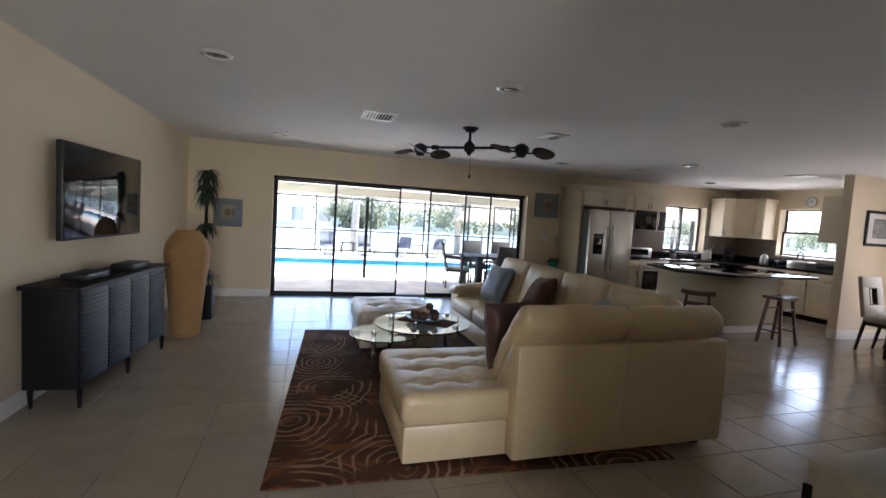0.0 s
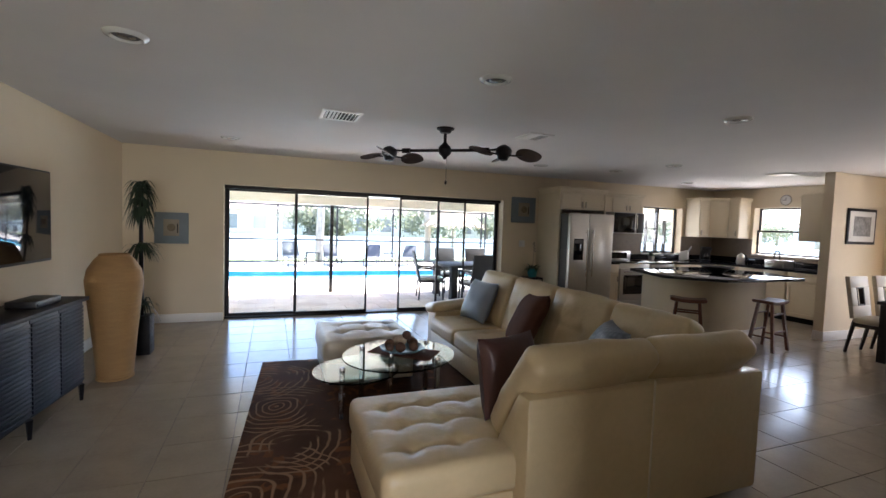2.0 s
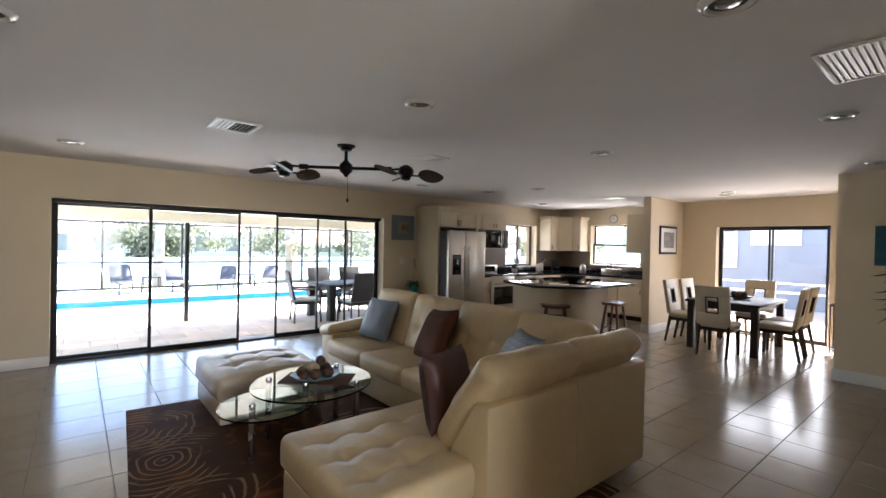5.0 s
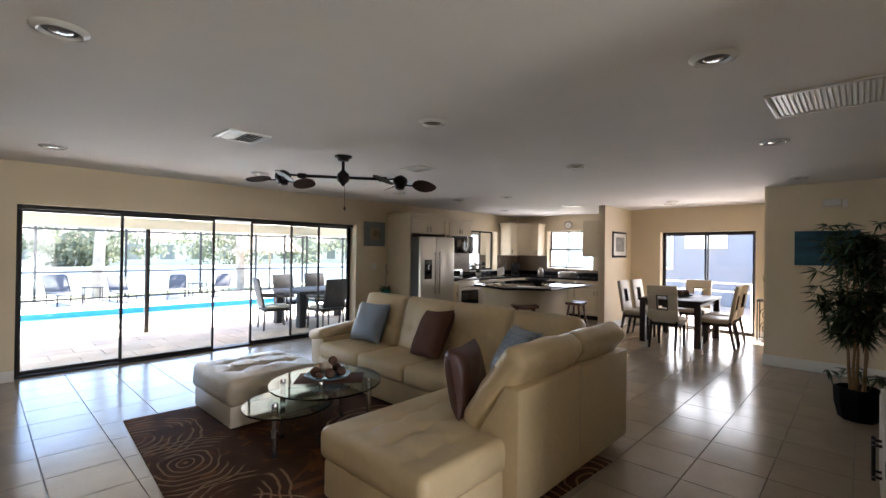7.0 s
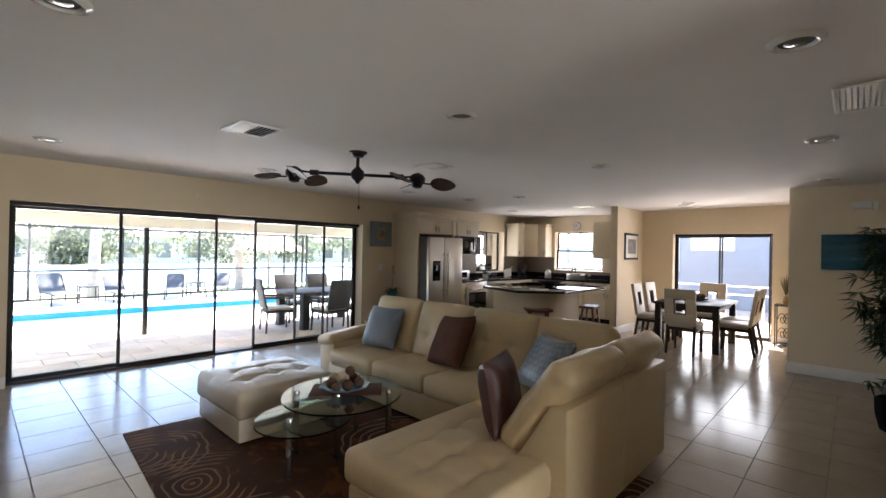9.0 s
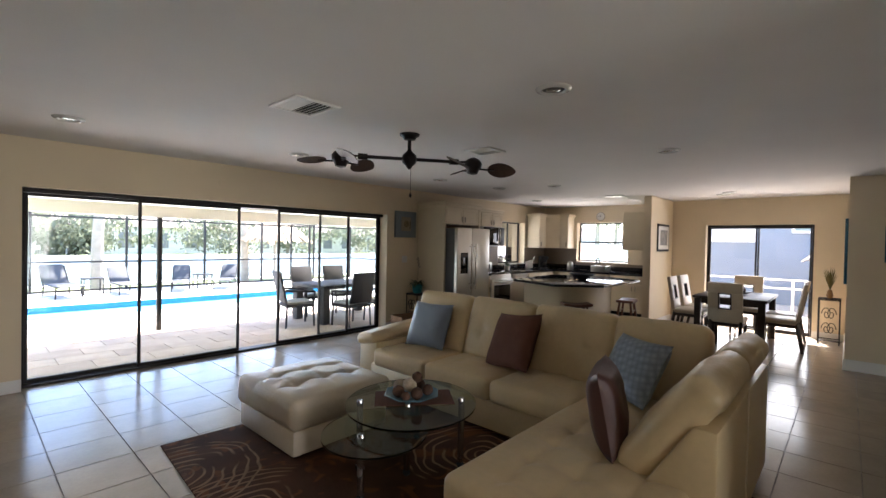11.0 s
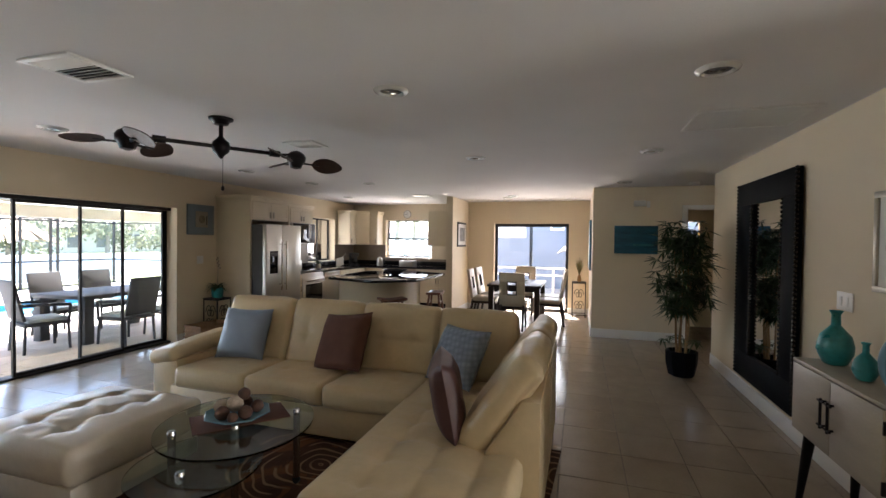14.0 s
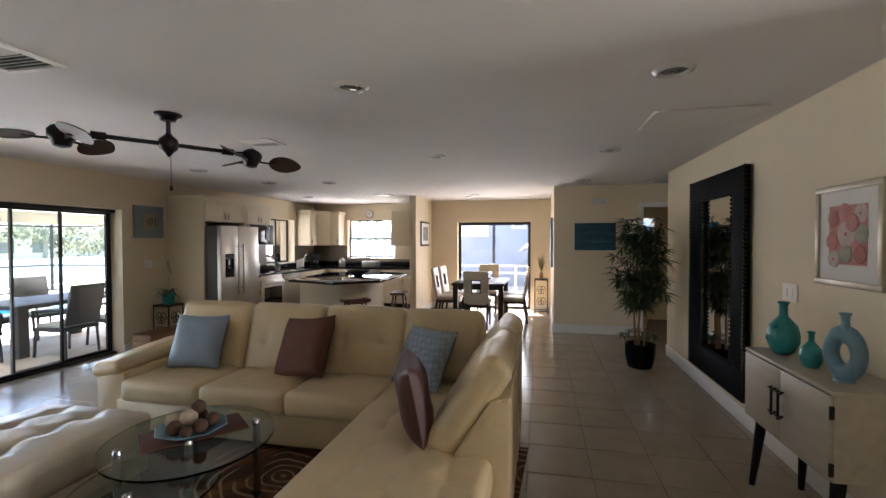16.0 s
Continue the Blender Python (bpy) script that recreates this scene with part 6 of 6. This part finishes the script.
def stool(m):
    st = thing("bar_stool", "reddish-brown wooden saddle stool at the island", "stool", m, "stools at the island")
    bm = bmesh.new()
    soft_box(bm, (0.42, 0.26, 0.045), radius=0.018, puff=0.0, n=14, m=pose(0, 0, 0.625))
    for v in bm.verts:
        v.co.z += 0.45 * v.co.x ** 2
    part("seat", bm, STOOL, st)
    for sx in (-1, 1):
        for sy in (-1, 1):
            bm = bmesh.new()
            rod(bm, (sx * 0.19, sy * 0.15, 0), (sx * 0.13, sy * 0.08, 0.612), 0.024, 0.022, sides=4)
            part("leg", bm, STOOL, st)
    for (a, b, z) in (((-0.165, -0.12), (0.165, -0.12), 0.25), ((-0.165, 0.12), (0.165, 0.12), 0.25), ((-0.172, -0.13), (-0.172, 0.13), 0.18), ((0.172, -0.13), (0.172, 0.13), 0.18), ((-0.14, -0.095), (0.14, -0.095), 0.48), ((-0.14, 0.095), (0.14, 0.095), 0.48)):
        bm = bmesh.new()
        rod(bm, (*a, z), (*b, z), 0.012, sides=8)
        part("stretcher", bm, STOOL, st)
    return st


first = stool(pose(7.02, 5.72, 0, rz=8))
copy_thing(first, pose(5.94, 6.06, 0, rz=-48))

# things on counter and island
bl = thing("island_bowl", "wide black bowl on the granite island", "bowl", pose(6.95, 6.45, 0.9205))
bm = bmesh.new()
lathe(bm, [(0.07, 0), (0.075, 0.01), (0.14, 0.06), (0.22, 0.10), (0.215, 0.105), (0.13, 0.07), (0.0, 0.02)], 28)
part("bowl", bm, BLACK_WOOD, bl)
lf = tagged(boxes("leaflet", PAPER, None, (-0.11, -0.15, 0, 0.11, 0.15, 0.003)), "open white leaflet lying on the island", "paper")
lf.matrix_basis = pose(6.35, 6.30, 0.9205, rz=30)
cm = thing("coffee_maker", "black drip coffee maker on the counter", "coffee maker", pose(9.45, 8.62, 0.9205, rz=-40))
boxes("body", PLASTIC, cm, (-0.09, 0.0, 0, 0.09, 0.11, 0.30), (-0.09, -0.10, 0.22, 0.09, 0.0, 0.30), (-0.09, -0.10, 0, 0.09, 0.0, 0.03), bevel=0.008)
bm = bmesh.new()
lathe(bm, [(0.05, 0.03), (0.065, 0.05), (0.065, 0.12), (0.045, 0.17)], 18, (0, -0.03))
part("carafe", bm, BLACK_GLASS, cm)
kt = thing("kettle", "stainless steel electric kettle on the counter", "kettle", pose(9.72, 8.05, 0.9205))
bm = bmesh.new()
lathe(bm, [(0.075, 0), (0.08, 0.02), (0.07, 0.14), (0.055, 0.18), (0.015, 0.20), (0.012, 0.215)], 24)
part("body", bm, STEEL, kt)
bm = bmesh.new()
for k in range(8):
    a0, a1 = -1.2 + k * 0.3, -0.9 + k * 0.3
    rod(bm, (0, -0.06 - 0.07 * math.cos(a0), 0.11 + 0.07 * math.sin(a0)), (0, -0.06 - 0.07 * math.cos(a1), 0.11 + 0.07 * math.sin(a1)), 0.011, sides=8)
part("handle", bm, PLASTIC, kt)
tap = thing("kitchen_faucet", "dark gooseneck kitchen faucet at the sink", "faucet", pose(9.86, 7.40, 0.9205))
bm = bmesh.new()
last = Vector((0, 0, 0))
for p in [(0, 0, 0.22)] + [(-0.08 + 0.08 * math.cos(a), 0, 0.22 + 0.08 * math.sin(a)) for a in (0.5, 1.0, 1.57, 2.1, 2.6, 3.1)] + [(-0.16, 0, 0.17)]:
    rod(bm, last, p, 0.012, sides=10)
    last = Vector(p)
part("spout", bm, BRONZE, tap)
bm = bmesh.new()
rod(bm, (0, 0.03, 0.05), (0, 0.10, 0.08), 0.007, sides=8)
part("lever", bm, BRONZE, tap)
sk = thing("dish_rack", "small steel dish tub beside the sink", "dish tub", pose(9.66, 7.28, 0.9205))
bm = bmesh.new()
for d in ((-0.14, -0.17, 0, 0.14, 0.17, 0.01), (-0.14, -0.17, 0.01, -0.13, 0.17, 0.13), (0.13, -0.17, 0.01, 0.14, 0.17, 0.13), (-0.13, -0.17, 0.01, 0.13, -0.16, 0.13), (-0.13, 0.16, 0.01, 0.13, 0.17, 0.13)):
    box(bm, *d, bevel=0.002)
part("tub", bm, STEEL, sk)
kb = thing("knife_block", "pale knife block with knives beside the window", "knife block", pose(8.92, 8.70, 0.9205, rz=25))
bm = bmesh.new()
box(bm, -0.05, -0.08, 0, 0.05, 0.08, 0.20, bevel=0.006)
bmesh.ops.transform(bm, matrix=Matrix.Shear("XZ", 4, (0, -0.3)), verts=bm.verts)
part("block", bm, TRIM, kb)
for k in range(4):
    bm = bmesh.new()
    rod(bm, (-0.03 + 0.02 * k, -0.08, 0.19), (-0.03 + 0.02 * k, -0.13, 0.30), 0.009, sides=6)
    part("knife_handle", bm, CHROME, kb)
hb = thing("herb_pot", "small leafy plant on the kitchen counter", "plant", pose(8.05, 8.72, 0.9205))
bm = bmesh.new()
lathe(bm, [(0.05, 0), (0.065, 0.09), (0.06, 0.09), (0.05, 0.07)], 16)
part("pot", bm, WHITE_METAL, hb)
bm = bmesh.new()
arching_leaves(bm, (0, 0, 0.08), 40, 0.11, 0.12, 0.014, 21, 0.16)
part("leaves", bm, PLANT, hb)
ck = thing("wall_clock", "small round pale wall clock above the sink window", "clock", pose(9.998, 7.44, 2.19, 0, -90, 0))
bm = bmesh.new()
lathe(bm, [(0.10, 0), (0.105, 0.01), (0.10, 0.03), (0.088, 0.03), (0.085, 0.018)], 28)
part("rim", bm, CHROME, ck)
bm = bmesh.new()
lathe(bm, [(0.0, 0.0185), (0.086, 0.0185), (0.086, 0.020), (0.0, 0.020)], 28)
part("dial", bm, PAPER, ck)
boxes("hour_hand", BLACK_WOOD, ck, (-0.004, -0.004, 0.0205, 0.045, 0.004, 0.022))
boxes("minute_hand", BLACK_WOOD, ck, (-0.003, -0.003, 0.0225, 0.003, 0.065, 0.024))

# iron stand with plant, and a basket, by the slider wall
scroll_stand(pose(5.24, 8.70, 0), 0.60, "black scrolled iron stand carrying a teal plant pot")
pp = thing("orchid_plant", "orchid in a teal pot on the iron stand", "potted plant", pose(5.24, 8.70, 0.6125))
bm = bmesh.new()
lathe(bm, [(0.06, 0), (0.08, 0.02), (0.09, 0.13), (0.095, 0.15), (0.085, 0.15), (0.07, 0.12)], 22)
part("pot", bm, TEAL, pp)
bm = bmesh.new()
arching_leaves(bm, (0, 0, 0.14), 34, 0.22, 0.20, 0.016, 9, 0.20)
part("leaves", bm, PLANT, pp)
bm = bmesh.new()
rod(bm, (0, 0, 0.14), (0.02, 0.0, 0.62), 0.005, 0.003, sides=6)
for k in range(7):
    bmesh.ops.create_icosphere(bm, subdivisions=1, radius=0.016, matrix=pose(0.02 + 0.012 * (-1) ** k, 0.008 * k - 0.02, 0.46 + 0.026 * k))
part("flower_stem", bm, BEIGE_MAT, pp)
BASKET = material("brown_woven_basket", (0.24, 0.13, 0.06), 0.8, vary=0.3, scale=30, fine=110, bump=0.4)
bk = thing("basket", "low brown woven basket on the floor by the sliding door", "basket", pose(4.80, 8.42, 0, rz=-6) @ Matrix.Diagonal((1, 1, 1.45, 1)))
bm = bmesh.new()
for d in ((-0.26, -0.16, 0, 0.26, 0.16, 0.02), (-0.26, -0.16, 0.02, -0.24, 0.16, 0.20), (0.24, -0.16, 0.02, 0.26, 0.16, 0.20), (-0.24, -0.16, 0.02, 0.24, -0.14, 0.20), (-0.24, 0.14, 0.02, 0.24, 0.16, 0.20)):
    box(bm, *d, bevel=0.006)
part("body", bm, BASKET, bk)
for z in (0.05, 0.10, 0.15, 0.205):
    bm = bmesh.new()
    for a, b in (((-0.265, -0.165), (0.265, -0.165)), ((0.265, -0.165), (0.265, 0.165)), ((0.265, 0.165), (-0.265, 0.165)), ((-0.265, 0.165), (-0.265, -0.165))):
        rod(bm, (*a, z), (*b, z), 0.011, sides=6)
    part("weave_band", bm, BASKET, bk)
for x in (5.08, 4.0):
    osw = thing("light_switch", "white light switch plate beside the sliding door", "light switch")
    if x > 4.7:
        boxes("plate", TRIM, osw, (x, NORTH - 0.008, 1.14, x + 0.12, NORTH - 0.001, 1.26), bevel=0.002)
        boxes("rocker", WHITE_METAL, osw, (x + 0.03, NORTH - 0.012, 1.17, x + 0.06, NORTH - 0.008, 1.23))
    else:
        boxes("plate", WALL, osw, (1.99, NORTH - 0.01, 2.17, 2.05, NORTH - 0.001, 2.23), bevel=0.002)
        tagged(osw, "small cream sensor on the wall above the sliding door", "sensor").name = "wall_sensor"

# ---- patio pavers ----
patio_ob = bpy.data.objects["patio"]
PW, PD, PG = 0.60, 0.40, 0.008
bm = bmesh.new()
box(bm, 0, 0, -0.012, PW - PG, PD - PG, 0, bevel=0.004, segments=1)
paver_mesh = mesh_of("paver", bm, PAVER)
for j in range(7):
    for i in range(-5, 12):
        ob = new("paver", paver_mesh)
        ob.parent, ob.location = patio_ob, (i * PW + (0.3 if j % 2 else 0.0), NORTH + T + 0.01 + j * PD, -0.032)

# ---- floor tiles ----
TS, GAP, TX, TY = 0.418, 0.005, 0.21, 0.096
bm = bmesh.new()
box(bm, 0, 0, -0.012, TS - GAP, TS - GAP, 0, bevel=0.001, segments=1)
tile_mesh = mesh_of("floor_tile", bm, TILE)
floor_ob = bpy.data.objects["floor"]
rest = []
for i in range(-6, 25):
    for j in range(-6, 22):
        x, y = TX + i * TS, TY + j * TS
        if x + TS < WEST or x > 10.0 or y + TS < -2.0 or y > NORTH + 0.1:
            continue
        if x > 6.3 or y < 1.9 or x + TS < WEST + 0.1:
            rest.append((x, y))
            continue
        ob = new("floor_tile", tile_mesh)
        ob.parent, ob.location = floor_ob, (x, y, 0)
verts, faces = [], []
for x, y in rest:
    n, s = len(verts), TS - GAP
    verts += [(x, y, -0.012), (x + s, y, -0.012), (x + s, y + s, -0.012), (x, y + s, -0.012), (x + 0.002, y + 0.002, 0), (x + s - 0.002, y + 0.002, 0), (x + s - 0.002, y + s - 0.002, 0), (x + 0.002, y + s - 0.002, 0)]
    faces += [(n + 4, n + 5, n + 6, n + 7), (n, n + 1, n + 5, n + 4), (n + 1, n + 2, n + 6, n + 5), (n + 2, n + 3, n + 7, n + 6), (n + 3, n, n + 4, n + 7)]
me = bpy.data.meshes.new("far_tiles")
me.from_pydata(verts, [], faces)
me.materials.append(TILE)
far = new("far_tiles", me)
far.parent = floor_ob
tagged(far, "beige floor tiles farther off", kind="stuff")
